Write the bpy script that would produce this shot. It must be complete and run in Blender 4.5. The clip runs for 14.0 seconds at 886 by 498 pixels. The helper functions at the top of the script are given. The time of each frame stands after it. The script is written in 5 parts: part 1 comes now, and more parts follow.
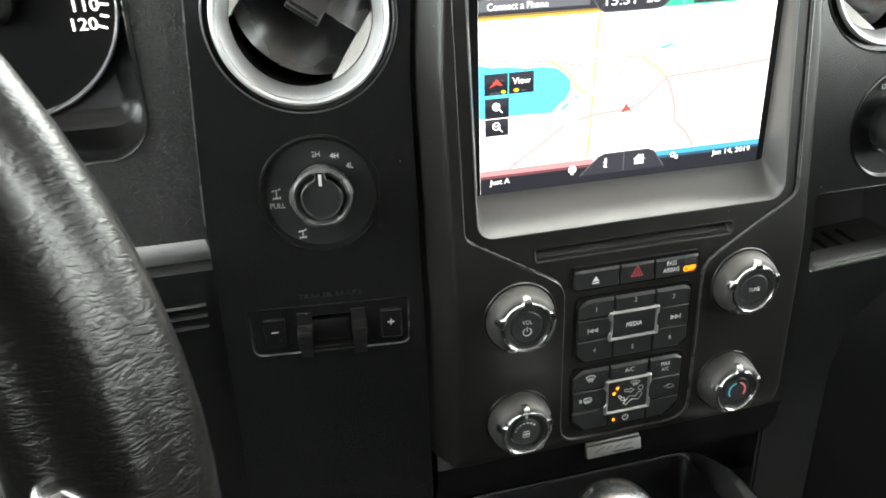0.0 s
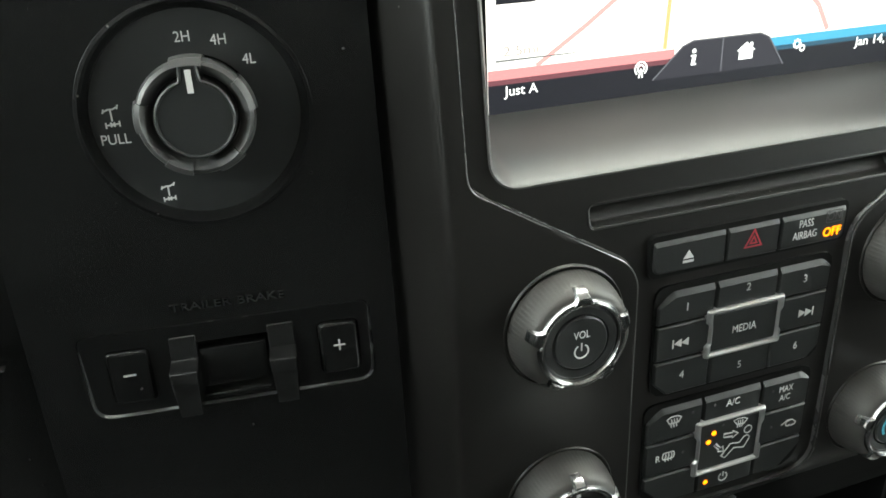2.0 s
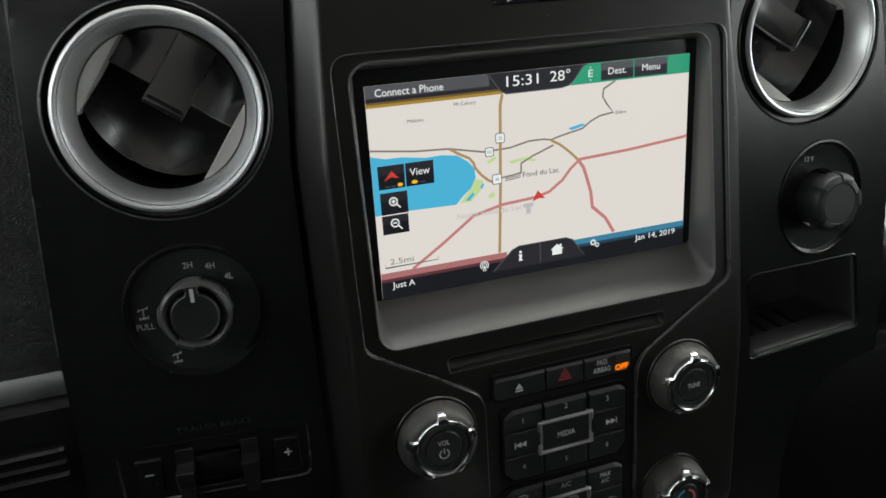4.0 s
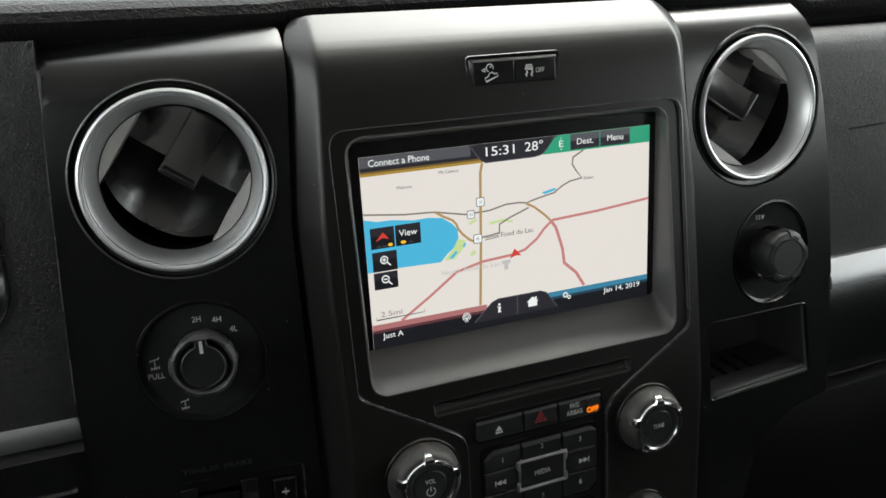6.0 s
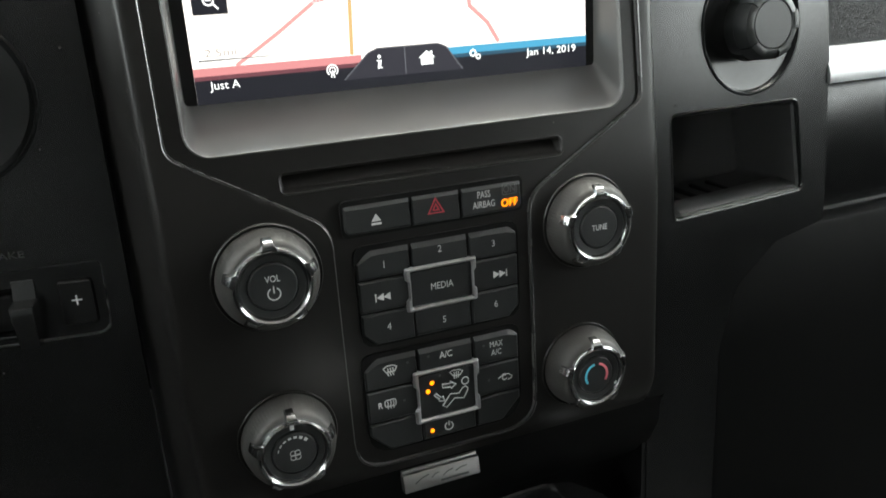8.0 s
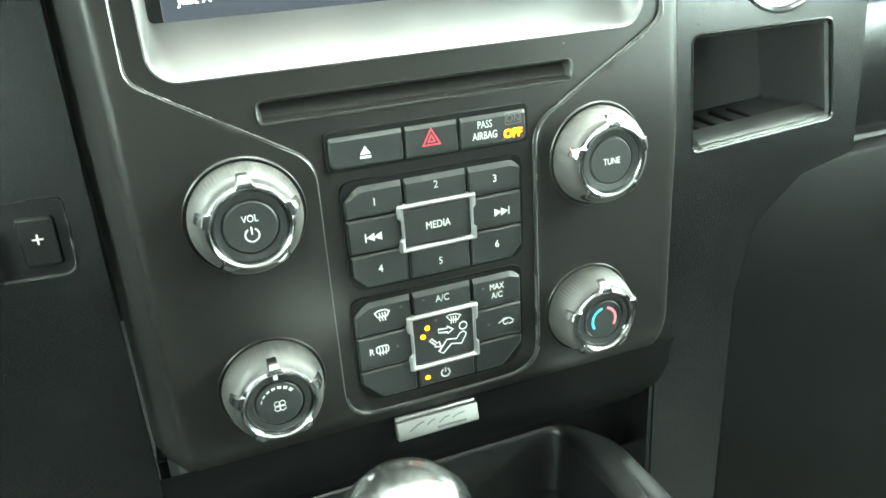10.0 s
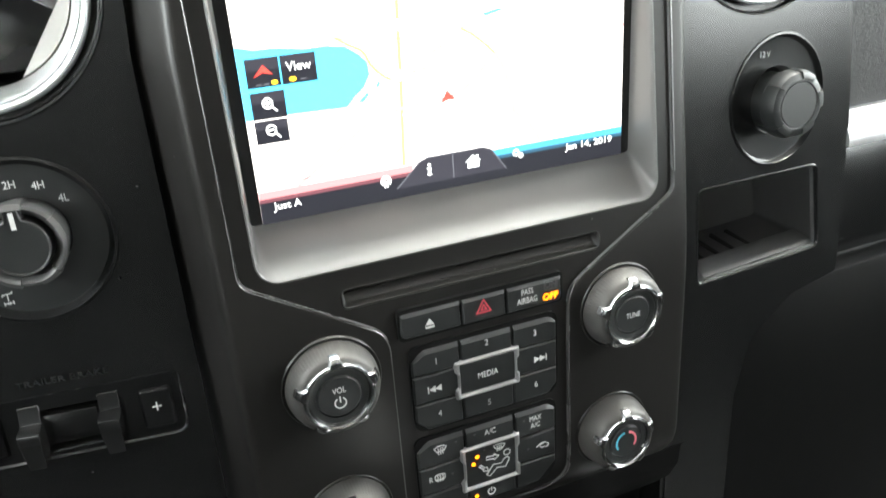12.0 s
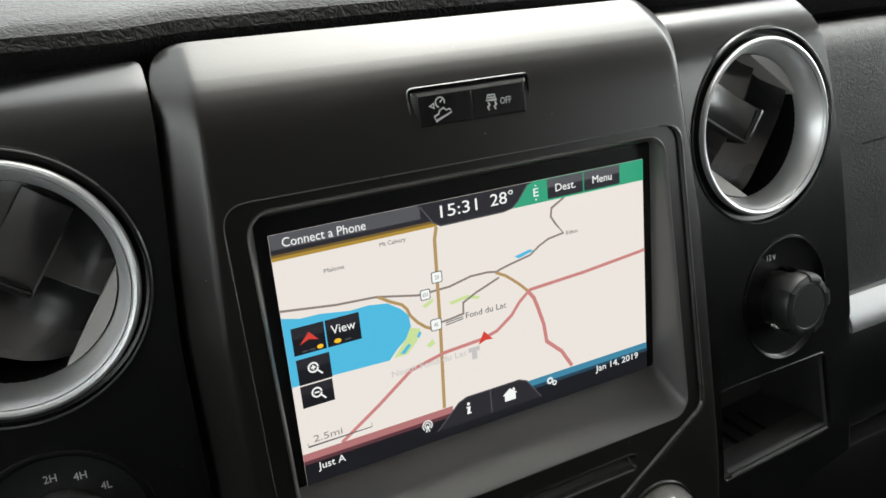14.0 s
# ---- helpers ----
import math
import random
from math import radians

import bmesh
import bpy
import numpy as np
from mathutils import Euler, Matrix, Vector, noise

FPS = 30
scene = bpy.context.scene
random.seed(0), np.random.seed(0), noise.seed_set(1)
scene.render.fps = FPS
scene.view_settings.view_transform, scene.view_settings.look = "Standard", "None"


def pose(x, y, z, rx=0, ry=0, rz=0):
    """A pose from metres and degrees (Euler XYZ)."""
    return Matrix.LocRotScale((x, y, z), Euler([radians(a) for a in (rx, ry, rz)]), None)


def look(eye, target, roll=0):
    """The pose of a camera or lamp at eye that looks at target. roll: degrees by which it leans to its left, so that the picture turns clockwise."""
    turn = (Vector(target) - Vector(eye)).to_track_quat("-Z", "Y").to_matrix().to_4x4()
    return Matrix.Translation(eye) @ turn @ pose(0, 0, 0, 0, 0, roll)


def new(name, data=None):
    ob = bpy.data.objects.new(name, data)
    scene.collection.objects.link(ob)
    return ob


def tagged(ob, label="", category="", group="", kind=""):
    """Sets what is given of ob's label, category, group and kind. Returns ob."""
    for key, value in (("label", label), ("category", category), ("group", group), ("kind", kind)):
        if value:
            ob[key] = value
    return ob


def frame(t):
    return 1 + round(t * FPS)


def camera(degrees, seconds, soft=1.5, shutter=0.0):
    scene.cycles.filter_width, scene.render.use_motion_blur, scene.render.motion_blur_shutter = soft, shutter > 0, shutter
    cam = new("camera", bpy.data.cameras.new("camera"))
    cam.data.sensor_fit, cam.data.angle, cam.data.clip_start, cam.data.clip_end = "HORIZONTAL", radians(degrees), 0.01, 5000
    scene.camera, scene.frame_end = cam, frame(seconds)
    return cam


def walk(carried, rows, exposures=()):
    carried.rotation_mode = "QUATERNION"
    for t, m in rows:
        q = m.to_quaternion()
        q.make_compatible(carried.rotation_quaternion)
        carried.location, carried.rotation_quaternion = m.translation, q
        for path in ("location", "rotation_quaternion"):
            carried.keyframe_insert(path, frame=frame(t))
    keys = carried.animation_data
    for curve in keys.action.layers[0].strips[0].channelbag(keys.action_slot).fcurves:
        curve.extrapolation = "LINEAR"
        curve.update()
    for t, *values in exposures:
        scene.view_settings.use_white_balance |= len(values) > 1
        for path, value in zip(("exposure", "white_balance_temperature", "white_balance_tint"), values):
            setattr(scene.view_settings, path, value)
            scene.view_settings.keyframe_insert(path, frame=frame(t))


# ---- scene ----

# the face of the centre stack leans back; all of the dashboard is laid out on it: x right, y into the dash, z up, origin in the middle of the screen
LEANBACK = 15.0
FACE = pose(0, 0, 0.95, -LEANBACK, 0, 0)
cam = camera(58.8, 14.0, soft=1.6, shutter=0.15)
PATH = [
    (0, -0.2087, -0.3902, 0.1040, 65.34, 1.92, -15.13),
    (0.5, -0.1793, -0.3320, 0.0661, 66.15, 2.45, -18.29),
    (1, -0.1733, -0.2850, 0.0454, 66.03, 2.73, -19.01),
    (1.5, -0.1672, -0.2533, 0.0284, 65.90, 2.75, -19.25),
    (2, -0.1781, -0.2255, 0.0122, 65.77, 2.72, -19.33),
    (2.5, -0.1727, -0.2318, 0.0128, 65.52, 2.44, -19.88),
    (3, -0.1556, -0.2820, 0.0507, 67.25, 2.99, -19.78),
    (3.5, -0.1565, -0.3000, 0.0707, 70.43, 3.49, -19.49),
    (4, -0.1740, -0.3490, 0.0944, 71.27, 3.45, -20.10),
    (4.2, -0.1896, -0.3690, 0.1007, 71.84, 3.24, -20.51),
    (6.3, -0.1891, -0.3798, 0.1139, 74.35, 3.15, -21.76),
    (6.5, -0.1813, -0.3769, 0.1084, 74.50, 3.23, -21.58),
    (7, -0.1542, -0.3656, 0.0668, 74.32, 3.55, -22.15),
    (7.5, -0.1262, -0.3404, 0.0113, 74.23, 3.71, -22.46),
    (8, -0.1129, -0.3210, -0.0197, 72.61, 3.66, -22.14),
    (8.2, -0.1115, -0.3150, -0.0261, 71.00, 3.73, -21.97),
    (10.3, -0.0981, -0.2860, -0.0214, 66.64, 3.48, -21.60),
    (10.5, -0.0977, -0.2756, -0.0245, 66.40, 3.43, -21.57),
    (11, -0.0946, -0.2803, -0.0180, 66.19, 3.39, -21.99),
    (11.5, -0.0972, -0.2941, 0.0024, 66.38, 3.61, -22.30),
    (12, -0.1291, -0.3090, 0.0611, 66.86, 3.82, -22.92),
    (12.5, -0.1302, -0.3033, 0.1140, 69.65, 3.38, -23.48),
    (13, -0.1273, -0.2912, 0.1250, 72.20, 3.57, -23.81),
    (13.5, -0.1466, -0.2849, 0.1326, 72.79, 3.95, -25.00),
    (14, -0.1499, -0.2761, 0.1225, 73.49, 5.29, -27.22),
]
EXPO = [(0.0, 5.1, 6700, 1), (0.5, 4.3, 6700, 1), (1.0, 4.15, 6700, -2), (1.5, 4.3, 6700, -4), (2.0, 4.85, 6700, -4), (2.5, 5.55, 6700, -4), (3.0, 5.15, 6700, 1), (3.5, 3.45, 6550, 2), (4.2, 3.15, 6600, 3), (6.5, 3.35, 6550, 3), (7.0, 3.45, 6450, 1), (7.5, 3.55, 6450, 0), (8.2, 4.9, 6650, 1), (10.3, 7.0, 6300, -22), (11.5, 6.9, 6300, -22), (12.0, 5.5, 6600, 2), (12.5, 3.25, 6600, 3), (13.0, 3.12, 6600, 3), (13.5, 3.2, 6600, 4), (14.0, 3.35, 6650, 4)]
walk(cam, [(t, FACE @ pose(x, y, z, rx, ry, rz)) for t, x, y, z, rx, ry, rz in PATH], EXPO)

# ---- light: an overcast winter sky through the windows ----
world = bpy.data.worlds.new("overcast_sky")
scene.world = world
world.use_nodes = True
wn, wl = world.node_tree.nodes, world.node_tree.links
sky = wn.new("ShaderNodeTexSky")
sky.sky_type, sky.sun_disc = "NISHITA", False
sky.sun_elevation, sky.sun_rotation = radians(58), radians(50)
hue = wn.new("ShaderNodeHueSaturation")
hue.inputs["Saturation"].default_value = 0.12
wl.new(sky.outputs[0], hue.inputs["Color"])
wl.new(hue.outputs[0], wn["Background"].inputs["Color"])
wn["Background"].inputs["Strength"].default_value = 0.15
sun_data = bpy.data.lights.new("sun", "SUN")
sun_data.energy, sun_data.angle, sun_data.color = 0.5, radians(40), (1.0, 0.95, 0.90)
sun = new("sun", sun_data)
sun.matrix_world = look((2.0, 1.7, 5.2), (0, 0, 1))

# ---- materials ----
def material(name, base, rough=0.4, metal=0.0, vary=0.15, grain=(900, 0.05), smear=0.08, coat=0.0, leather=0.0, relief=0.8, height=0.0004, dust=0.0, spec=0.5, stretch=(1, 1, 1)):
    m = bpy.data.materials.new(name)
    m.use_nodes = True
    n, l = m.node_tree.nodes, m.node_tree.links
    b = n["Principled BSDF"]
    b.inputs["Metallic"].default_value = metal
    b.inputs["Specular IOR Level"].default_value = spec
    b.inputs["Coat Weight"].default_value = coat
    b.inputs["Coat Roughness"].default_value = 0.15
    co = n.new("ShaderNodeTexCoord")
    big = n.new("ShaderNodeTexNoise")
    big.inputs["Scale"].default_value, big.inputs["Detail"].default_value = 14.0, 6.0
    l.new(co.outputs["Object"], big.inputs["Vector"])
    fine = n.new("ShaderNodeTexNoise")
    fine.inputs["Scale"].default_value, fine.inputs["Detail"].default_value = grain[0], 3.0
    pull = n.new("ShaderNodeMapping")
    pull.inputs["Scale"].default_value = stretch
    l.new(co.outputs["Object"], pull.inputs["Vector"])
    l.new(pull.outputs[0], fine.inputs["Vector"])
    ramp = n.new("ShaderNodeMapRange")
    ramp.inputs["From Min"].default_value, ramp.inputs["From Max"].default_value = 0.3, 0.7
    ramp.inputs["To Min"].default_value, ramp.inputs["To Max"].default_value = 1.0 - vary, 1.0 + vary
    l.new(big.outputs["Fac"], ramp.inputs["Value"])
    col = n.new("ShaderNodeMix")
    col.data_type, col.blend_type = "RGBA", "MULTIPLY"
    col.inputs["Factor"].default_value = 1.0
    col.inputs["A"].default_value = (*base, 1)
    l.new(ramp.outputs[0], col.inputs["B"])
    out = col.outputs["Result"]
    if dust:
        speck = n.new("ShaderNodeTexVoronoi")
        speck.inputs["Scale"].default_value = 140.0
        l.new(co.outputs["Object"], speck.inputs["Vector"])
        cut = n.new("ShaderNodeMapRange")
        cut.inputs["From Min"].default_value, cut.inputs["From Max"].default_value = 0.06, 0.03
        cut.inputs["To Min"].default_value, cut.inputs["To Max"].default_value = 0.0, dust
        l.new(speck.outputs["Distance"], cut.inputs["Value"])
        gate = n.new("ShaderNodeMath")
        gate.operation = "MULTIPLY"
        l.new(cut.outputs[0], gate.inputs[0])
        some = n.new("ShaderNodeMath")
        some.operation = "GREATER_THAN"
        some.inputs[1].default_value = 0.72
        l.new(speck.outputs["Color"], some.inputs[0])
        l.new(some.outputs[0], gate.inputs[1])
        mix = n.new("ShaderNodeMix")
        mix.data_type = "RGBA"
        mix.inputs["B"].default_value = (0.35, 0.34, 0.32, 1)
        l.new(gate.outputs[0], mix.inputs["Factor"])
        l.new(out, mix.inputs["A"])
        out = mix.outputs["Result"]
        dull = n.new("ShaderNodeMapRange")
        dull.inputs["To Min"].default_value, dull.inputs["To Max"].default_value = metal, 0.0
        l.new(gate.outputs[0], dull.inputs["Value"])
        l.new(dull.outputs[0], b.inputs["Metallic"])
    l.new(out, b.inputs["Base Color"])
    rr = n.new("ShaderNodeMapRange")
    rr.inputs["To Min"].default_value, rr.inputs["To Max"].default_value = rough - smear, rough + smear
    l.new(big.outputs["Fac"], rr.inputs["Value"])
    l.new(rr.outputs[0], b.inputs["Roughness"])
    bump = n.new("ShaderNodeBump")
    bump.inputs["Strength"].default_value, bump.inputs["Distance"].default_value = grain[1], height
    l.new(fine.outputs["Fac"], bump.inputs["Height"])
    if leather:
        cell = n.new("ShaderNodeTexVoronoi")
        cell.feature = "DISTANCE_TO_EDGE"
        cell.inputs["Scale"].default_value = leather
        warp = n.new("ShaderNodeMix")
        warp.data_type = "VECTOR"
        warp.inputs["Factor"].default_value = 0.012
        l.new(pull.outputs[0], warp.inputs["A"])
        l.new(fine.outputs["Color"], warp.inputs["B"])
        l.new(warp.outputs["Result"], cell.inputs["Vector"])
        lim = n.new("ShaderNodeMapRange")
        lim.inputs["From Max"].default_value = 0.25
        l.new(cell.outputs["Distance"], lim.inputs["Value"])
        b2 = n.new("ShaderNodeBump")
        b2.inputs["Strength"].default_value, b2.inputs["Distance"].default_value = relief, 0.0006
        l.new(lim.outputs[0], b2.inputs["Height"])
        l.new(bump.outputs[0], b2.inputs["Normal"])
        bump = b2
    l.new(bump.outputs[0], b.inputs["Normal"])
    return m


SCREEN = 0.107  # how bright the lit displays are against the daylight


def glow(name, rgb, strength=1.0):
    m = bpy.data.materials.new(name)
    m.use_nodes = True
    n, l = m.node_tree.nodes, m.node_tree.links
    b = n["Principled BSDF"]
    b.inputs["Base Color"].default_value = (0.01, 0.01, 0.01, 1)
    b.inputs["Roughness"].default_value = 0.35
    b.inputs["Specular IOR Level"].default_value = 0.2
    b.inputs["Emission Color"].default_value = (*rgb, 1)
    b.inputs["Emission Strength"].default_value = strength * SCREEN
    return m


SATIN = material("satin_black_paint", (0.0118, 0.0110, 0.0104), 0.35, 0.0, vary=0.15, smear=0.06, dust=0.4, spec=0.33)
PANEL = material("satin_black_panel_paint", (0.0075, 0.0076, 0.0076), 0.25, 0.0, vary=0.15, smear=0.04, dust=0.35, spec=0.5)
LOUVRE = material("vent_black_plastic", (0.011, 0.011, 0.011), 0.27, 0.0, coat=0.5, spec=1.0)
DEEP = material("deep_black_plastic", (0.005, 0.005, 0.005), 0.5, spec=0.15)
BUTTON = material("button_black_rubber", (0.013, 0.014, 0.014), 0.42, spec=0.6)
GLOSSY = material("gloss_black_plastic", (0.010, 0.010, 0.010), 0.22, spec=0.5)
CUBBY = material("cubby_black_plastic", (0.048, 0.048, 0.048), 0.5)
CUBBYEDGE = material("smooth_grey_plastic", (0.048, 0.048, 0.048), 0.36)
SILVER = material("satin_silver_paint", (0.74, 0.75, 0.76), 0.42, 0.85, vary=0.05)
STRIP = material("satin_silver_trim", (0.40, 0.405, 0.41), 0.5, 0.8, vary=0.06)
BADGE = material("brushed_badge_metal", (0.28, 0.275, 0.27), 0.42, 0.8, vary=0.08, grain=(1800, 0.1))
CHROME = material("chrome", (0.50, 0.50, 0.50), 0.19, 1.0, vary=0.05, smear=0.06)
FRAME = material("bright_silver_frame", (0.47, 0.47, 0.47), 0.34, 0.85, vary=0.05)
GREYMETAL = material("brushed_grey_metal", (0.055, 0.053, 0.050), 0.52, 0.4, vary=0.1, grain=(1500, 0.2))
LEDGE = material("satin_grey_ledge", (0.078, 0.077, 0.076), 0.33, 0.0, vary=0.06, smear=0.06, grain=(900, 0.0), spec=0.45)
# lighter metallic tone; the panel edge strip and vent beads use it for caught light
EDGE = material("lighter_edge_metal", (0.13, 0.13, 0.13), 0.28, 0.6)
FLAP = material("grey_vent_flap", (0.60, 0.59, 0.56), 0.42, 0.2)
LEATHER = material("grained_black_vinyl", (0.016, 0.016, 0.016), 0.46, spec=0.32, leather=430.0, grain=(260, 0.04), relief=0.42)
WHEEL = material("black_wheel_leather", (0.0045, 0.0042, 0.0038), 0.30, leather=330.0, grain=(200, 0.25), relief=0.12, height=0.0007, spec=0.21, stretch=(0.55, 0.55, 1.2))
COARSE = material("coarse_black_vinyl", (0.022, 0.022, 0.022), 0.44, spec=0.4, leather=300.0, grain=(300, 0.3), relief=0.6)
TOPPAD = material("dash_top_vinyl", (0.008, 0.008, 0.008), 0.62, leather=260.0, grain=(150, 0.3), relief=0.5, height=0.0008, spec=0.12)
RING4 = material("black_dial_plastic", (0.085, 0.085, 0.085), 0.38, 0.35)
LINER = material("grey_headliner", (0.52, 0.48, 0.45), 0.9)
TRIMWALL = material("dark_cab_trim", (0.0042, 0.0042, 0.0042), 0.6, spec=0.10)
CARPET = material("black_carpet", (0.02, 0.02, 0.02), 0.95)
SNOW = material("trodden_snow", (0.62, 0.63, 0.65), 0.8, vary=0.2, grain=(6, 0.3), height=0.05)
PRINT = material("white_print", (0.60, 0.60, 0.59), 0.5)
PRINTDIM = material("grey_print", (0.075, 0.075, 0.075), 0.5)
RED = material("red_print", (0.45, 0.05, 0.07), 0.5)
BLUE = material("blue_print", (0.10, 0.45, 0.60), 0.5)
PINK = material("light_red_print", (0.60, 0.14, 0.17), 0.5)
AMBER = glow("amber_lamp", (1.0, 0.19, 0.004), 1.8)

# display colours
UI_MAP = glow("map_ground", (0.82, 0.75, 0.73), 0.95)
UI_BLACK = glow("display_black", (0.010, 0.010, 0.014), 1.0)
UI_DARK = glow("display_dark", (0.022, 0.021, 0.028), 1.0)
UI_GREY = glow("display_grey", (0.085, 0.085, 0.10), 1.0)
UI_WHITE = glow("display_white", (0.85, 0.86, 0.88), 1.0)
UI_LAKE = glow("map_water", (0.08, 0.45, 0.71), 1.0)
UI_GREEN = glow("display_green", (0.035, 0.33, 0.19), 1.0)
UI_RED = glow("display_red", (0.62, 0.05, 0.04), 1.0)
UI_ROSE = glow("display_rose", (0.42, 0.16, 0.17), 1.0)
UI_BLUE = glow("display_blue", (0.05, 0.22, 0.36), 1.0)
UI_GOLD = glow("display_gold", (0.40, 0.24, 0.04), 1.0)
UI_ROADRED = glow("map_highway", (0.55, 0.21, 0.21), 1.0)
UI_ROADGREY = glow("map_road", (0.24, 0.20, 0.19), 1.0)
UI_ROADGOLD = glow("map_main_road", (0.42, 0.27, 0.12), 1.0)
UI_PARK = glow("map_park", (0.55, 0.68, 0.32), 1.0)
UI_TEXT = glow("map_text", (0.11, 0.11, 0.12), 1.0)
UI_PALE = glow("map_pale_text", (0.52, 0.50, 0.52), 1.0)
UI_AMBER = glow("display_amber", (0.9, 0.50, 0.03), 1.0)

# ---- tools for building; lengths in millimetres on the face ----
from mathutils.geometry import delaunay_2d_cdt


def thing(name, c, label, category, group="", kind="", rot=(0, 0, 0)):
    ob = new(name)
    ob.empty_display_size = 0.01
    ob.matrix_world = FACE @ pose(c[0] / 1000, c[1] / 1000, c[2] / 1000, *rot)
    return tagged(ob, label, category, group, kind)


def part(name, bm, mat, parent, label="", sharp=35, kind=""):
    bmesh.ops.recalc_face_normals(bm, faces=bm.faces)
    bmesh.ops.scale(bm, vec=(0.001, 0.001, 0.001), verts=bm.verts)
    me = bpy.data.meshes.new(name)
    bm.to_mesh(me)
    bm.free()
    for p in me.polygons:
        p.use_smooth = True
    me.set_sharp_from_angle(angle=radians(sharp))
    me.materials.append(mat)
    ob = new(name, me)
    ob.parent = parent
    return tagged(ob, label, kind=kind)


def rrect(w, h, r, cx=0.0, cz=0.0, n=5):
    pts = []
    for sx, sz, a0 in ((1, 1, 0), (-1, 1, 90), (-1, -1, 180), (1, -1, 270)):
        for i in range(n + 1):
            a = radians(a0 + 90 * i / n)
            pts.append((cx + sx * (w / 2 - r) + r * math.cos(a), cz + sz * (h / 2 - r) + r * math.sin(a)))
    return pts


def circle(r, cx=0.0, cz=0.0, n=48, rz=None):
    return [(cx + r * math.cos(2 * math.pi * i / n), cz + (rz or r) * math.sin(2 * math.pi * i / n)) for i in range(n)]


def rounded(corners, n=5):
    """An outline from corners (x, z, radius), anticlockwise."""
    out = []
    k = len(corners)
    for i, (x, z, r) in enumerate(corners):
        p, a, b = Vector((x, z)), Vector(corners[i - 1][:2]), Vector(corners[(i + 1) % k][:2])
        if r <= 0:
            out.append((x, z))
            continue
        u, v = (a - p).normalized(), (b - p).normalized()
        half = u.angle(v) / 2
        d = r / math.tan(half)
        s, e = p + u * d, p + v * d
        for j in range(n + 1):
            t = j / n
            q = s * (1 - t) ** 2 + p * 2 * t * (1 - t) + e * t * t
            out.append((q.x, q.y))
    return out


def inset(pts, d):
    out = []
    k = len(pts)
    for i in range(k):
        a, p, b = Vector(pts[i - 1]), Vector(pts[i]), Vector(pts[(i + 1) % k])
        e1, e2 = (p - a), (b - p)
        if e1.length < 1e-6 or e2.length < 1e-6:
            out.append(tuple(p))
            continue
        e1.normalize(), e2.normalize()
        n1, n2 = Vector((-e1.y, e1.x)), Vector((-e2.y, e2.x))
        m = n1 + n2
        m = m / max(m.length_squared / 2, 0.35)
        out.append(tuple(p + m * d))
    return out


def loop(bm, pts, y):
    return [bm.verts.new((x, y(x, z) if callable(y) else y, z)) for x, z in pts]


def bridge(bm, a, b):
    k = len(a)
    for i in range(k):
        bm.faces.new((a[i], a[(i + 1) % k], b[(i + 1) % k], b[i]))


def plate(bm, pts, yf, yb, bev=0.0):
    """A slab with outline pts from yf (front) to yb, its front edge rounded by bev."""
    if bev:
        ls = [loop(bm, inset(pts, bev), yf), loop(bm, inset(pts, bev * 0.35), yf + bev * 0.3), loop(bm, pts, yf + bev), loop(bm, pts, yb)]
    else:
        ls = [loop(bm, pts, yf), loop(bm, pts, yb)]
    bm.faces.new(ls[0])
    bm.faces.new(ls[-1])
    for a, b in zip(ls, ls[1:]):
        bridge(bm, a, b)


def slab(pts, yf, yb, bev=0.0):
    bm = bmesh.new()
    plate(bm, pts, yf, yb, bev)
    return bm


def rings(bm, loops, cap_first=False, cap_last=False):
    vs = [loop(bm, p, y) for p, y in loops]
    for a, b in zip(vs, vs[1:]):
        bridge(bm, a, b)
    if cap_first:
        bm.faces.new(vs[0])
    if cap_last:
        bm.faces.new(vs[-1])


def lathe(bm, profile, cx=0.0, cz=0.0, n=56, cap_first=False, cap_last=False, wave=None):
    rings(bm, [([(cx + (r + (wave(a, r) if wave else 0)) * math.cos(a), cz + (r + (wave(a, r) if wave else 0)) * math.sin(a)) for a in [2 * math.pi * i / n for i in range(n)]], y) for r, y in profile], cap_first, cap_last)


def inside(p, pts):
    x, z = p
    hit = False
    for i in range(len(pts)):
        (x1, z1), (x2, z2) = pts[i - 1], pts[i]
        if (z1 > z) != (z2 > z) and x < (x2 - x1) * (z - z1) / (z2 - z1) + x1:
            hit = not hit
    return hit


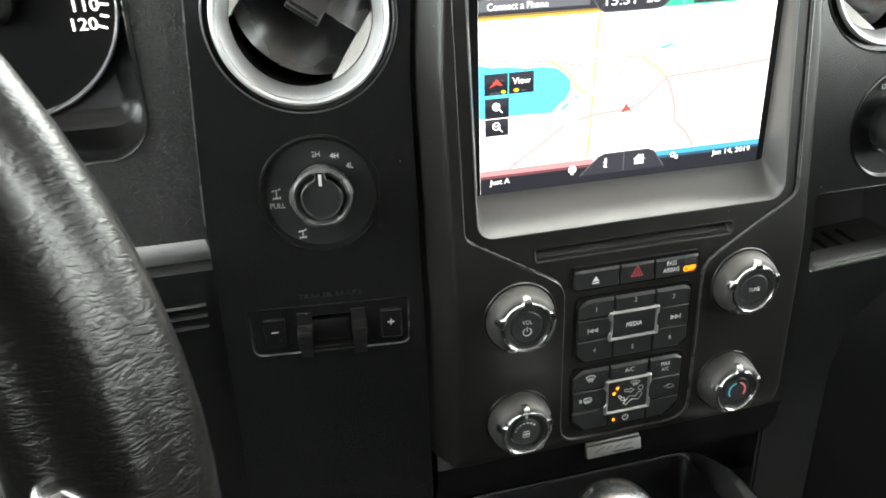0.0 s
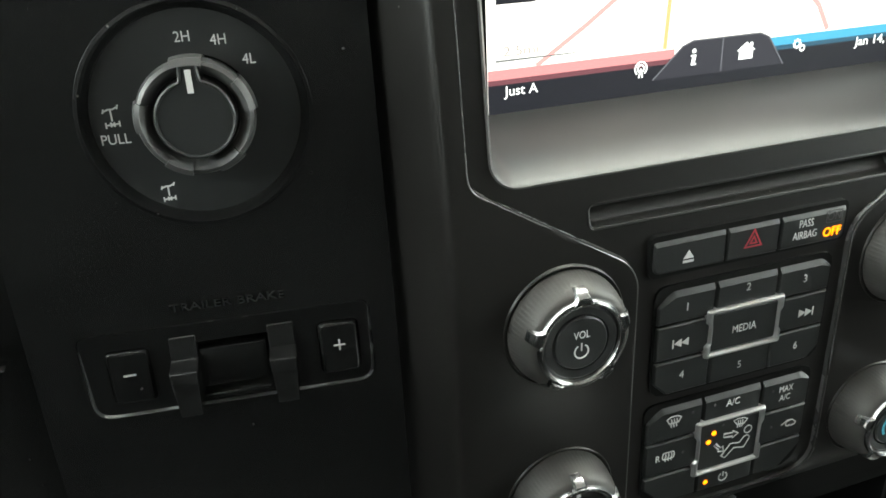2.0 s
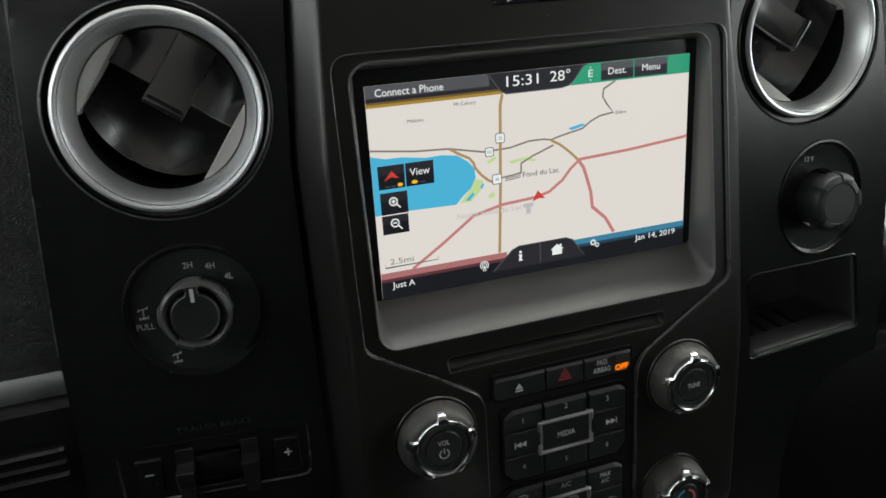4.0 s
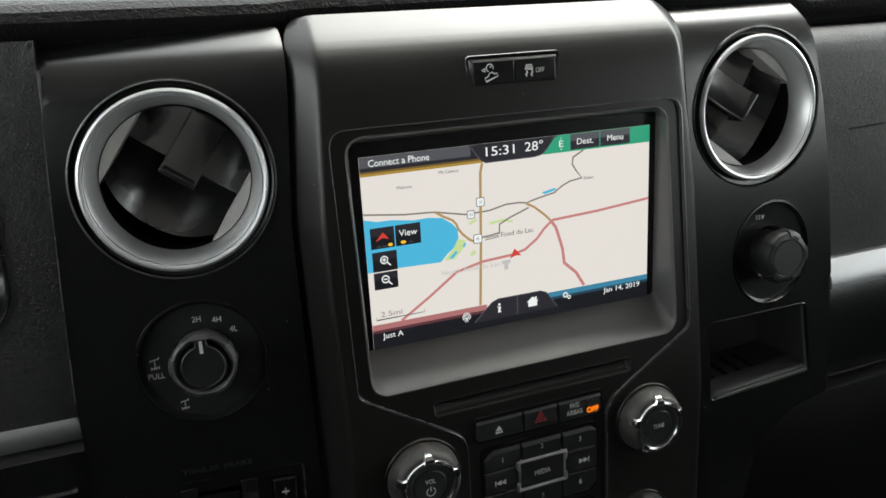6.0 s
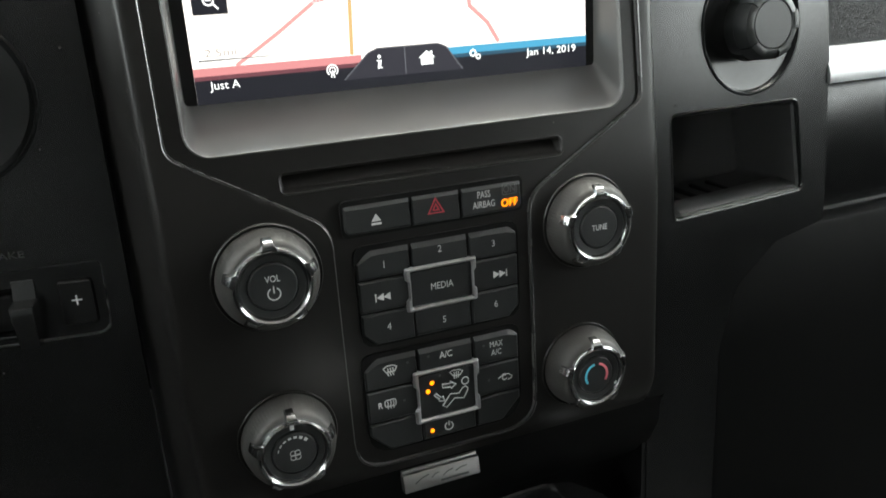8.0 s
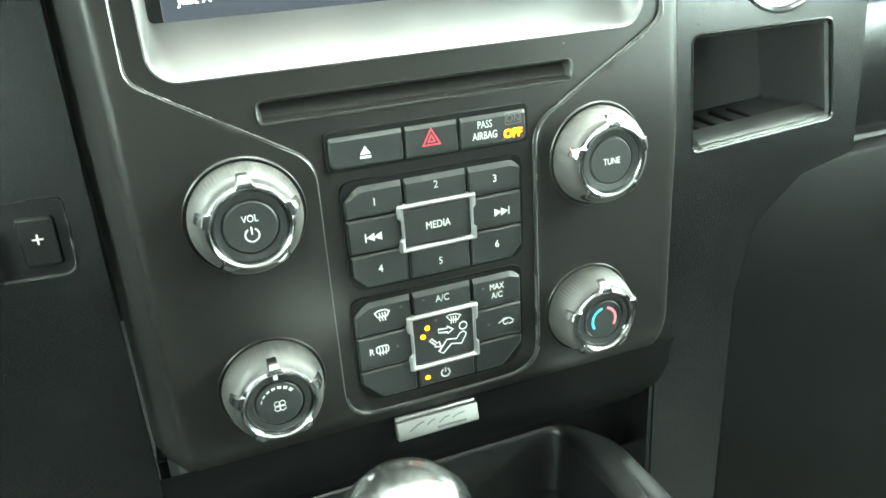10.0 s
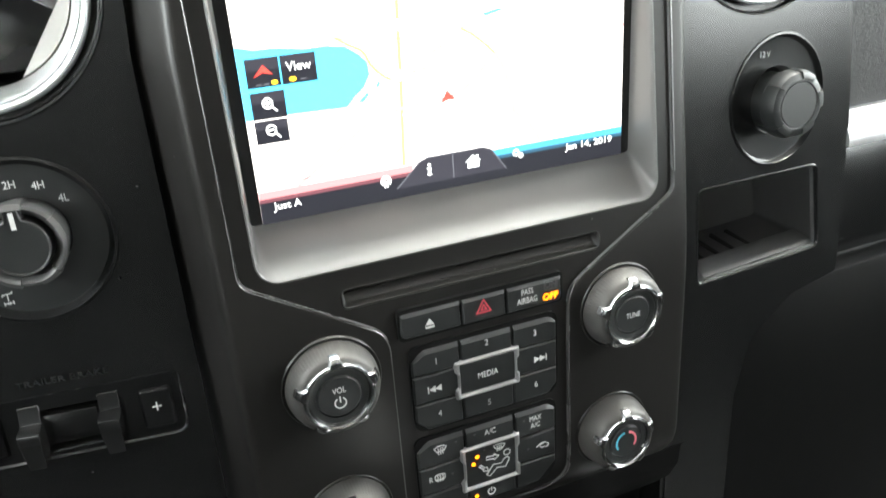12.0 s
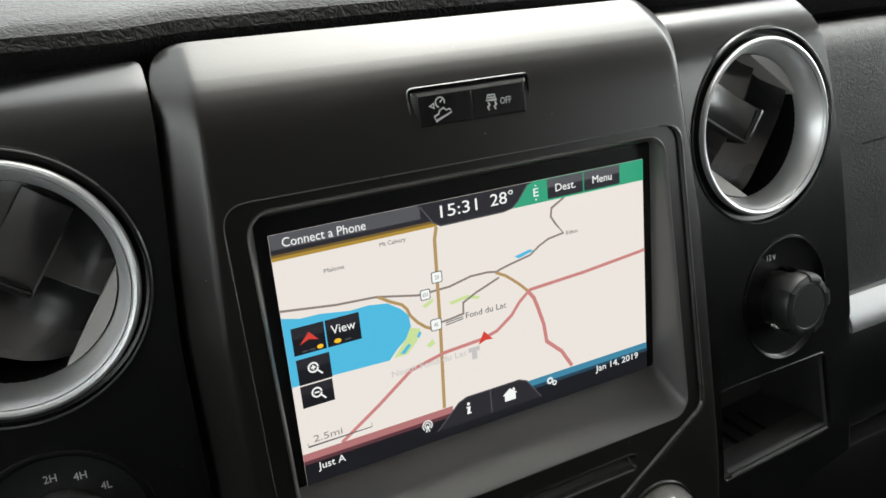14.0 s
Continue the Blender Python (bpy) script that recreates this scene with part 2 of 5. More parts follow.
def sheet(outer, holes, f, step=12.0, wall=3.0, rows=(), cols=None):
    """A thick skin with outline outer, through which the holes go, its front at y = f(x, z)."""
    bm = bmesh.new()
    pts, edges = [], []
    fine = []
    for i, p in enumerate(outer):
        a, b = Vector(outer[i - 1]), Vector(p)
        k = max(1, int((b - a).length / step))
        fine += [tuple(a + (b - a) * (j + 1) / k) for j in range(k)]
    outer = fine
    for lp in (outer, *holes):
        s = len(pts)
        pts += [Vector(p) for p in lp]
        edges += [(s + i, s + (i + 1) % len(lp)) for i in range(len(lp))]
    xs, zs = [p[0] for p in outer], [p[1] for p in outer]
    zlist = sorted(set([min(zs) + i * step for i in range(1, int((max(zs) - min(zs)) / step) + 1)] + list(rows)))
    for z in zlist:
        across = [min(xs) + i * step for i in range(1, int((max(xs) - min(xs)) / step) + 1)]
        for x in across if cols is None else sorted([x for x in across if min(abs(x - q) for q in cols(z)) > 1.2] + cols(z)):
            p = (x, z)
            if inside(p, outer) and all(min((Vector(p) - Vector(q)).length for q in lp) > min(step * 0.3, 1.0) for lp in (outer, *holes)):
                pts.append(Vector(p))
    vs, es, fs = delaunay_2d_cdt(pts, edges, [], 0, 1e-5)[:3]
    front = [bm.verts.new((v.x, f(v.x, v.y), v.y)) for v in vs]
    back = {}
    for tri in fs:
        c = sum((vs[i] for i in tri), Vector((0, 0))) / 3
        if inside(c, outer) and not any(inside(c, h) for h in holes):
            bm.faces.new([front[i] for i in tri])
    bm.verts.ensure_lookup_table()
    for e in [e for e in bm.edges if e.is_boundary]:
        a, b = e.verts
        for v in (a, b):
            if v not in back:
                back[v] = bm.verts.new(v.co + Vector((0, wall, 0)))
        bm.faces.new((a, b, back[b], back[a]))
    loose = [v for v in bm.verts if not v.link_faces]
    bmesh.ops.delete(bm, geom=loose, context="VERTS")
    return bm


def ribbon(bm, pts, w, y, closed=False, thick=0.12):
    k = len(pts)
    ps = [Vector(p) for p in pts]
    lft, rgt = [], []
    for i in range(k):
        a = ps[i - 1] if (i or closed) else ps[i]
        b = ps[(i + 1) % k] if (i < k - 1 or closed) else ps[i]
        d = (b - a).normalized()
        n = Vector((-d.y, d.x)) * w / 2
        if 0 < i < k - 1 or closed:
            e = (ps[i] - a).normalized()
            c = max(0.5, abs(e.dot(d)))
            n = n / c
        lft.append(ps[i] + n), rgt.append(ps[i] - n)
    for i in range(k if closed else k - 1):
        j = (i + 1) % k
        q = [lft[i], rgt[i], rgt[j], lft[j]]
        a = [bm.verts.new((p.x, y, p.y)) for p in q]
        b = [bm.verts.new((p.x, y + thick, p.y)) for p in q]
        bm.faces.new(a), bm.faces.new(b[::-1])
        for s in range(4):
            bm.faces.new((a[s], a[(s + 1) % 4], b[(s + 1) % 4], b[s]))


def lines(strokes, w, y, closed=()):
    bm = bmesh.new()
    for i, s in enumerate(strokes):
        ribbon(bm, s, w, y, i in closed)
    return bm


def shape(polys, y, thick=0.12):
    bm = bmesh.new()
    for p in polys:
        plate(bm, p, y, y + thick)
    return bm


def arc(r, a0, a1, cx=0.0, cz=0.0, n=14):
    return [(cx + r * math.cos(radians(a0 + (a1 - a0) * i / n)), cz + r * math.sin(radians(a0 + (a1 - a0) * i / n))) for i in range(n + 1)]


def text(words, cap, x, z, y, align="CENTER", wide=1.0, turn=0.0, bold=0.0, span=0.0, deep=0.1):
    """A bmesh of letters with that height of capitals, facing the cabin."""
    cu = bpy.data.curves.new("letters", "FONT")
    cu.body, cu.size, cu.align_x, cu.resolution_u = words, cap / 0.70, align, 3
    cu.offset = bold
    ob = bpy.data.objects.new("letters", cu)
    me = bpy.data.meshes.new_from_object(ob)
    bm = bmesh.new()
    bm.from_mesh(me)
    bpy.data.objects.remove(ob)
    bpy.data.curves.remove(cu)
    bpy.data.meshes.remove(me)
    if span:
        wide = span / (max(v.co.x for v in bm.verts) - min(v.co.x for v in bm.verts))
    ca, sa = math.cos(radians(turn)), math.sin(radians(turn))
    for v in bm.verts:
        u, w = v.co.x * wide, v.co.y - cap / 2
        v.co = (x + u * ca - w * sa, y, z + u * sa + w * ca)
    ext = bmesh.ops.extrude_face_region(bm, geom=bm.faces[:])
    for v in [e for e in ext["geom"] if isinstance(e, bmesh.types.BMVert)]:
        v.co.y += deep
    return bm


def box(bm, x0, x1, y0, y1, z0, z1):
    v = [bm.verts.new((x, y, z)) for x in (x0, x1) for y in (y0, y1) for z in (z0, z1)]
    for f in ((0, 1, 3, 2), (4, 6, 7, 5), (0, 4, 5, 1), (2, 3, 7, 6), (0, 2, 6, 4), (1, 5, 7, 3)):
        bm.faces.new([v[i] for i in f])


def sweep(profile, stations, closed=False):
    """A skin through copies of one profile: stations are functions from a profile point to a place."""
    bm = bmesh.new()
    rows = [[bm.verts.new(s(p)) for p in profile] for s in stations]
    for a, b in zip(rows, rows[1:]):
        for i in range(len(profile) - (0 if closed else 1)):
            j = (i + 1) % len(profile)
            bm.faces.new((a[i], a[j], b[j], b[i]))
    return bm

# ---- centre stack ----
X0 = -1.0


def y_stack(z):
    """The front of the stack at that height."""
    if z > -150:
        return -27.5 + 0.11 * 7.0 * math.log1p(math.exp(min(60.0, (z + 100) / 7.0))) * (1 if z < 300 else 0) + (1.22 * 4.6 * math.log1p(math.exp((z - 103.0) / 4.6)) if z > 65 else 0.0)
    return -27.5 + (0 if z > -200 else ((-200 - z) / 22) ** 2 * 9)


def half_width(z):
    """Half the width of the bezel: it narrows towards the hood."""
    return 122.0 - 0.085 * max(0.0, z - 20.0)


def y_bezel(x, z):
    """The front of the bezel: flat, with a tight crease before its sides slope back."""
    d = abs(x - X0) - half_width(z) + 12.0
    y = y_stack(z)
    return y + (9.0 + 4.0 * math.log1p(math.exp((-3.0 - y) / 4.0))) / 12.0 * 0.8 * math.log1p(math.exp(min(60.0, d / 0.8)))


def crease(z):
    w = half_width(z)
    return [X0 + sx * (w - 12.0 + d) for sx in (-1, 1) for d in (-3, -1.5, -0.7, 0, 0.7, 1.5, 3, 6)]


Y_OUT = rounded([(101, 67, 9), (-103, 67, 9), (-103, -66.5, 8), (-46, -101, 16), (-46, -214, 17), (41, -214, 17), (41, -101, 16), (101, -66.5, 8)], 7)
OPENING = rrect(188, 131.3, 9, -1.5, -2.65, 7)
stack = thing("centre_stack", (0, 0, 0), "satin black plastic centre stack bezel of a pickup truck dashboard", "dashboard console")
part("outer_bezel", sheet(rounded([(112.4, 122, 17), (-114.4, 122, 17), (-123, 20, 30), (-123, -222, 5), (121, -222, 5), (121, 20, 30)], 8), [Y_OUT], y_bezel, 3.6, 3.0, rows=(90, 94, 97, 99, 101, 103, 105, 107, 109, 112, 115), cols=crease), SATIN, stack, "satin black bezel with a rounded hood")
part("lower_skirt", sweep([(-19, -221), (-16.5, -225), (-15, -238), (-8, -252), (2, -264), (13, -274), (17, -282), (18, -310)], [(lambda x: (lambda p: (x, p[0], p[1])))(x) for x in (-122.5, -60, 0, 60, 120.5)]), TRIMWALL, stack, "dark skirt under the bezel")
for x in (-121.4, 120.4):
    bm = bmesh.new()
    box(bm, x - 1.6, x + 2.4, -2.8, 60, -430, -224)
    part("cheek", bm, PANEL, stack)
SLOT = rrect(123, 7.6, 2, -2, -82.0)
part("inner_plate", sheet(inset(Y_OUT, 0.25), [OPENING, SLOT], lambda x, z: y_stack(z) + 2.0, 6.0, 3.0), SATIN, stack, "recessed satin black plate")
bm = bmesh.new()
rings(bm, [(inset(Y_OUT, -0.9), lambda x, z: y_bezel(x, z) - 0.05), (inset(Y_OUT, -0.6), lambda x, z: y_bezel(x, z) - 0.15), (inset(Y_OUT, -0.3), lambda x, z: y_bezel(x, z) + 0.05), (inset(Y_OUT, 0.1), lambda x, z: y_bezel(x, z) + 0.7), (inset(Y_OUT, 0.2), lambda x, z: y_bezel(x, z) + 3)])
part("seam_edge", bm, EDGE, stack, "thin rounded edge")
bm = bmesh.new()
rings(bm, [(inset(OPENING, -0.8), lambda x, z: y_stack(z) + 1.5), (inset(OPENING, -0.2), lambda x, z: y_stack(z) + 1.2), (inset(OPENING, 0.4), lambda x, z: y_stack(z) + 1.8), (inset(OPENING, 1.0), lambda x, z: y_stack(z) + 3.0),
           (rrect(183.5, 111.4, 2.0, -0.3, 4.0, 7), -0.6), (rrect(183.1, 111.0, 1.9, -0.3, 4.0, 7), 1.5)])
part("screen_surround", bm, LEDGE, stack, "sloping satin grey recess round the screen")
bm = bmesh.new()
rings(bm, [(inset(SLOT, -0.8), lambda x, z: y_stack(z) + 1.9), (inset(SLOT, -0.4), lambda x, z: y_stack(z) + (1.75 if z > -82 else 1.3)), (inset(SLOT, 0.2), lambda x, z: y_stack(z) + (2.2 if z > -82 else 1.5)), (inset(SLOT, 0.7), lambda x, z: y_stack(z) + 2.8),
           (inset(SLOT, 1.1), lambda x, z: y_stack(z) + (7.0 if z > -82 else 3.6)), (inset(SLOT, 1.6), lambda x, z: y_stack(z) + (7.6 if z > -82 else 4.2))], cap_last=True)
part("disc_slot", bm, SATIN, stack, "long narrow black disc slot")

badge = thing("badge", (-6, -21.5, -228.5), "small silver badge below the climate controls", "badge", rot=(-13, 0, 0))
part("plaque", slab(rrect(38, 8.5, 0.8), -1.0, 3.0, 0.5), BADGE, badge, "brushed silver plaque")
part("upper_rim", slab(rrect(37.4, 1.6, 0.4, 0, 5.2), 0.6, 3.0, 0.4), BADGE, badge)
for k, (a, b) in enumerate((((-13.5, -0.6), (-6.5, 2.2)), ((-5.5, 0.2), (-1.5, 1.9)), ((0.2, -0.2), (5.4, 1.8)), ((6.6, 0.3), (12.5, 1.6)))):
    mid = ((a[0] + b[0]) / 2, (a[1] + b[1]) / 2 + 0.5)
    part("dark_stroke", lines([[a, mid, b]], 0.55, -1.12), PRINTDIM, badge)
part("small_print", slab(rrect(14, 1.0, 0.2, 6, -2.2), -1.1, -0.9), PRINTDIM, badge)

# ---- touch screen ----
screen = thing("touch_screen", (0, 0, 0), "lit touch screen showing a navigation map", "screen")
part("glass", slab(rrect(185, 113, 2.5, -0.3, 4.0), 0.25, 6), GLOSSY, screen, "black glass border")
W, H = 87.0, 52.2
disp = part("display", slab(rrect(2 * W, 2 * H, 0.3), 0.0, 0.2), UI_MAP, screen, "glowing map picture")


def ui(name, bm, mat, label=""):
    return part(name, bm, mat, disp, label, sharp=60)


def quad(x0, z0, x1, z1):
    return [(x1, z1), (x0, z1), (x0, z0), (x1, z0)]


ui("lake", shape([[(-87, -8.6), (-70, -8.3), (-46, -9.0), (-42, -5), (-38, -2), (-35.1, 3), (-35.5, 8), (-38.6, 11.5), (-44, 15.3), (-52, 16.5), (-60, 16.3), (-72, 18.1), (-80, 18.2), (-87, 20)][::-1]], -0.06), UI_LAKE, "blue lake")
ui("park", shape([[(-44, -8.5), (-38, -2), (-35.5, 2.5), (-31, 1), (-33, -4), (-38, -8.5)], [(-29, -7), (-26, -5), (-25, -7.5), (-28, -8.5)], [(-28, 9), (-24, 11), (-24, 12.5), (-29, 10.5)], [(-17, 9), (-8, 10), (-2, 8), (-3, 7), (-9, 8.5), (-16, 7.5)]], -0.07), UI_PARK, "light green parks")
for p in ([(-41, -7.5), (-37, -4), (-36, -5), (-39, -8)], [(-33, -2), (-31.5, 0), (-30.8, -1), (-32, -3)], [(16, 21.5), (24, 23), (26, 22), (18, 20.2)]):
    ui("pond", shape([p], -0.09), UI_LAKE)
def road(depth, width, mat, *pts):
    ui("road", lines([pts], width, -0.10 - 0.012 * depth), mat)


road(0, 0.9, UI_ROADGREY, (-87, 22.8), (-65, 20), (-52, 19.3), (-47.9, 19.0), (-36, 16.5), (-30.4, 15.3), (-16.2, 15.6), (-5.8, 17.7), (2, 17.6), (6.7, 16.8), (9.3, 17.6), (14, 18.6), (24, 20.4), (29, 23.6), (34, 25.7), (41.8, 26.7), (38, 31.5), (35.7, 35.2), (36.3, 39), (43.1, 42.5))
road(1, 1.3, UI_ROADGOLD, (-47.9, 19.0), (-43, 15.8), (-38, 13.2), (-36, 10.8), (-34.9, 7.7), (-32, 4), (-28.6, 1.0), (-24, -1.5))
road(2, 1.3, UI_ROADGOLD, (6.3, 16.5), (11, 14), (14.1, 11.5), (18, 8.2), (21.5, 4.6))
road(3, 0.9, UI_ROADGREY, (7.7, 14.0), (-4, 10), (-10.4, 7.1), (-10.7, 2.3), (-16, 1.6), (-24, 1.0))
road(4, 1.5, UI_ROADGOLD, (-19.4, 42), (-20.7, 36.9), (-21.3, 20), (-22.1, -2.9), (-23.9, -37.6))
road(5, 1.4, UI_ROADRED, (84.6, 8.9), (87, 9.3))
road(6, 1.5, UI_ROADRED, (84.6, 8.9), (52, 6.2), (22.6, 4.8), (17, 0.5), (12.5, -4.6), (4.8, -9.7), (-2.8, -11.5), (-21.7, -12.6), (-37.2, -16), (-53, -26.9), (-70.5, -37.9))
road(7, 1.8, UI_ROADRED, (21.5, 4.6), (24.5, 0.5), (26.1, -4.1), (28.8, -13.1), (29.8, -21.6), (37.6, -28.7), (42.8, -37.4))
for x, z, words, cap, mat, y in ((-39.0, 39.6, "Mt Calvary", 1.7, UI_TEXT, 11.2), (-64, 34.3, "Malone", 1.7, UI_TEXT, 8.2), (46.2, 26.2, "Eden", 1.7, UI_TEXT, 6), (0.2, 0.8, "Fond du Lac", 2.7, UI_TEXT, 20), (-28.5, -15.6, "North Fond du Lac", 2.7, UI_PALE, 35)):
    ui("map_label", text(words, cap, x, z + cap * 0.15, -0.3, span=y), mat)
ui("leader_line", lines([[(-19.5, -0.6), (-11, 0.2)], [(-19.5, 0.4), (-11, 1.1)]], 0.4, -0.29), UI_TEXT)
for x, z, s, words in ((-21.5, 21.1, 5.0, "23"), (-27.4, 14.9, 4.6, "151"), (-23.9, 0.9, 5.2, "45")):
    sh = ui("road_shield", slab(rrect(s, s, 0.8, x, z), -0.34, -0.28), UI_TEXT)
    part("shield_face", slab(rrect(s - 0.8, s - 0.8, 0.6, x, z), -0.40, -0.35), UI_WHITE, disp)
    ui("shield_number", text(words, 1.6, x, z, -0.5, wide=0.85), UI_TEXT)
ui("position_arrow", shape([[(-1.9, -8.0), (-5.0, -13.4), (-1.4, -12.2), (2.2, -12.6)]], -0.5), UI_RED, "red position arrow")
ui("pale_marker", shape([quad(-8.5, -19.5, -6, -14.5), quad(-10, -16, -4.5, -14)], -0.28), UI_PALE)

ui("title_bar", shape([quad(-W, 43.4, -18, H)], -0.20), UI_DARK, "dark title bar")
ui("title_bar_glow", shape([quad(-W, 46.5, -26, H)], -0.24), UI_GREY)
ui("gold_line", shape([quad(-W, 42.2, -19, 43.6)], -0.26), UI_GOLD, "golden line")
ui("gold_fade", shape([quad(-W, 43.6, -19, 44.6)], -0.265), glow("dull_gold", (0.16, 0.10, 0.03)))
ui("title", text("Connect a Phone", 3.5, -82.5, 48.8, -0.36, "LEFT", span=33), UI_WHITE)
ui("clock_tab", shape([[(27, H), (-27, H), (-26, 50.5), (-20.5, 43.6), (-17.5, 41.8), (12, 41.8), (16.5, 42.6), (19.5, 45), (24.5, 51)]], -0.30), UI_DARK, "dark clock tab")
ui("clock_tab_edge", lines([[(-26, 51.5), (-20.5, 43.8), (-17.5, 42), (12, 42), (16.5, 42.8), (19.5, 45.2), (25, 52)]], 0.5, -0.33), UI_GREY)
ui("clock", text("15:31", 5.0, -8.6, 47.8, -0.40, span=17), UI_WHITE)
ui("temperature", text("28\u00b0", 5.0, 11.9, 48.0, -0.40, span=11), UI_WHITE)
ui("green_bar", shape([[(W, 42.5), (W, H), (27, H), (24.3, 51), (17, 42.5)]], -0.22), UI_GREEN, "green top bar")
ui("heading", text("E", 3.6, 28.6, 47.4, -0.36, span=2.6), UI_WHITE)
ui("heading_dot", shape([circle(0.35, 28.6, 44.2, 10), circle(0.35, 28.6, 50.3, 10)], -0.36), UI_WHITE)
for x0, x1, words in ((34.6, 53.2, "Dest."), (53.9, 73.4, "Menu")):
    k = ui("display_button", shape([quad(x0, 43.3, x1, 52.0)], -0.34), UI_DARK)
    ui("button_glow", shape([quad(x0, 48.2, x1, 52.0)], -0.37), UI_GREY)
    ui("button_word", text(words, 3.4, (x0 + x1) / 2, 47.6, -0.44, span=10.5), UI_WHITE)
# map buttons
for x0, z0, x1, z1 in ((-84.2, 3.8, -71.2, 15.0), (-70.6, 3.8, -56.6, 15.0), (-84.0, -8.6, -70.6, 2.0), (-84.0, -18.4, -70.9, -9.2)):
    ui("map_button", shape([quad(x0, z0, x1, z1)], -0.34), UI_BLACK)
    ui("button_glow", shape([quad(x0 + 0.3, (z0 + z1) / 2 + 1.0, x1 - 0.3, z1 - 0.2)], -0.37), UI_DARK)
ui("north_arrow", shape([[(-77.4, 12.3), (-81.5, 7.8), (-77.8, 9.4), (-74.0, 8.4)]], -0.44), UI_RED)
ui("view_word", text("View", 3.6, -63.6, 10.6, -0.44, span=10), UI_WHITE)
ui("amber_mark", shape([circle(1.3, -73.7, 5.3, 14, 0.9), circle(1.5, -66.5, 5.6, 14, 0.9)], -0.45), UI_AMBER)
ui("grey_mark", shape([quad(-81, 4.7, -78.8, 5.1), quad(-78, 4.7, -75.8, 5.1), quad(-63.5, 5.0, -61, 5.4)], -0.45), UI_GREY)
for cz, plus in ((-3.0, True), (-13.6, False)):
    s = [arc(1.9, 0, 350, -77.7, cz + 0.5, 16), [(-76.2, cz - 0.9), (-74.3, cz - 2.9)], [(-78.7, cz + 0.5), (-76.7, cz + 0.5)]]
    if plus:
        s.append([(-77.7, cz - 0.5), (-77.7, cz + 1.5)])
    ui("magnifier_icon", lines(s, 0.65, -0.44), UI_WHITE)
ui("scale_bar", lines([[(-84.3, -33.6), (-84.3, -35.2), (-57.1, -35.2), (-57.1, -33.6)]], 0.35, -0.30), UI_TEXT)
ui("scale_words", text("2.5mi", 2.9, -82, -32.4, -0.30, "LEFT", span=12), UI_ROADGREY)
# lower bar
ui("lower_bar", shape([quad(-W, -51.7, W, -41)], -0.20), UI_BLACK, "black lower bar")
ui("rose_band", shape([quad(-W, -41, -20, -37.9)], -0.21), UI_ROSE, "rose band")
ui("rose_fade", shape([quad(-W, -42.6, -22, -41)], -0.25), glow("dull_rose", (0.10, 0.035, 0.045)))
ui("blue_band", shape([quad(15, -41, W, -38.0)], -0.21), UI_BLUE, "blue band")
ui("blue_fade", shape([quad(18, -42.6, W, -41)], -0.25), glow("dull_blue", (0.02, 0.055, 0.09)))
ui("centre_tab", shape([[(25, -47.5), (17.8, -37.3), (14, -35.7), (-13, -35.7), (-17, -37.2), (-28, -47.5)]], -0.28), UI_DARK, "dark menu tab")
ui("centre_tab_edge", lines([[(-28, -47.5), (-17, -37.4), (-13, -35.9), (14, -35.9), (17.8, -37.5), (25, -47.5)], [(-1.1, -36), (-1.1, -47.4)]], 0.45, -0.31), UI_GREY)
ui("info_icon", shape([circle(0.75, -12.4, -39.3, 12), [(-11.5, -40.6), (-13.6, -40.6), (-13.6, -41.1), (-12.9, -41.2), (-13.4, -44.0), (-11.3, -44.0), (-11.3, -43.5), (-12.0, -43.4)]], -0.40), UI_WHITE)
ui("home_icon", shape([[(8.7, -38.4), (4.9, -41.3), (12.5, -41.3)], quad(5.9, -44.2, 11.5, -41.3), quad(10.2, -40, 11.3, -38.7)], -0.40), UI_WHITE)
ui("gear_icon", lines([arc(1.15, 0, 350, 30.2, -41.2, 14), arc(0.95, 0, 350, 32.6, -42.9, 14)] + [[(30.2 + 1.2 * math.cos(a), -41.2 + 1.2 * math.sin(a)), (30.2 + 1.75 * math.cos(a), -41.2 + 1.75 * math.sin(a))] for a in [i * math.pi / 4 for i in range(8)]], 0.55, -0.40), UI_WHITE)
ui("antenna_icon", lines([arc(1.2, -60, 240, -32.7, -43.0), arc(2.2, -50, 230, -32.7, -43.0), [(-32.7, -43), (-33.4, -46)], [(-32.7, -43), (-32.0, -46)]], 0.45, -0.40), UI_WHITE)
ui("date", text("Jan 14, 2019", 3.1, 81.6, -43.0, -0.40, "RIGHT", span=25.4), UI_WHITE)
ui("track_title", text("Just A", 3.1, -81.4, -44.6, -0.40, "LEFT", span=11.6), UI_WHITE)

# ---- rotary knobs ----
GRIPS = [90 + 72 * i for i in range(5)]


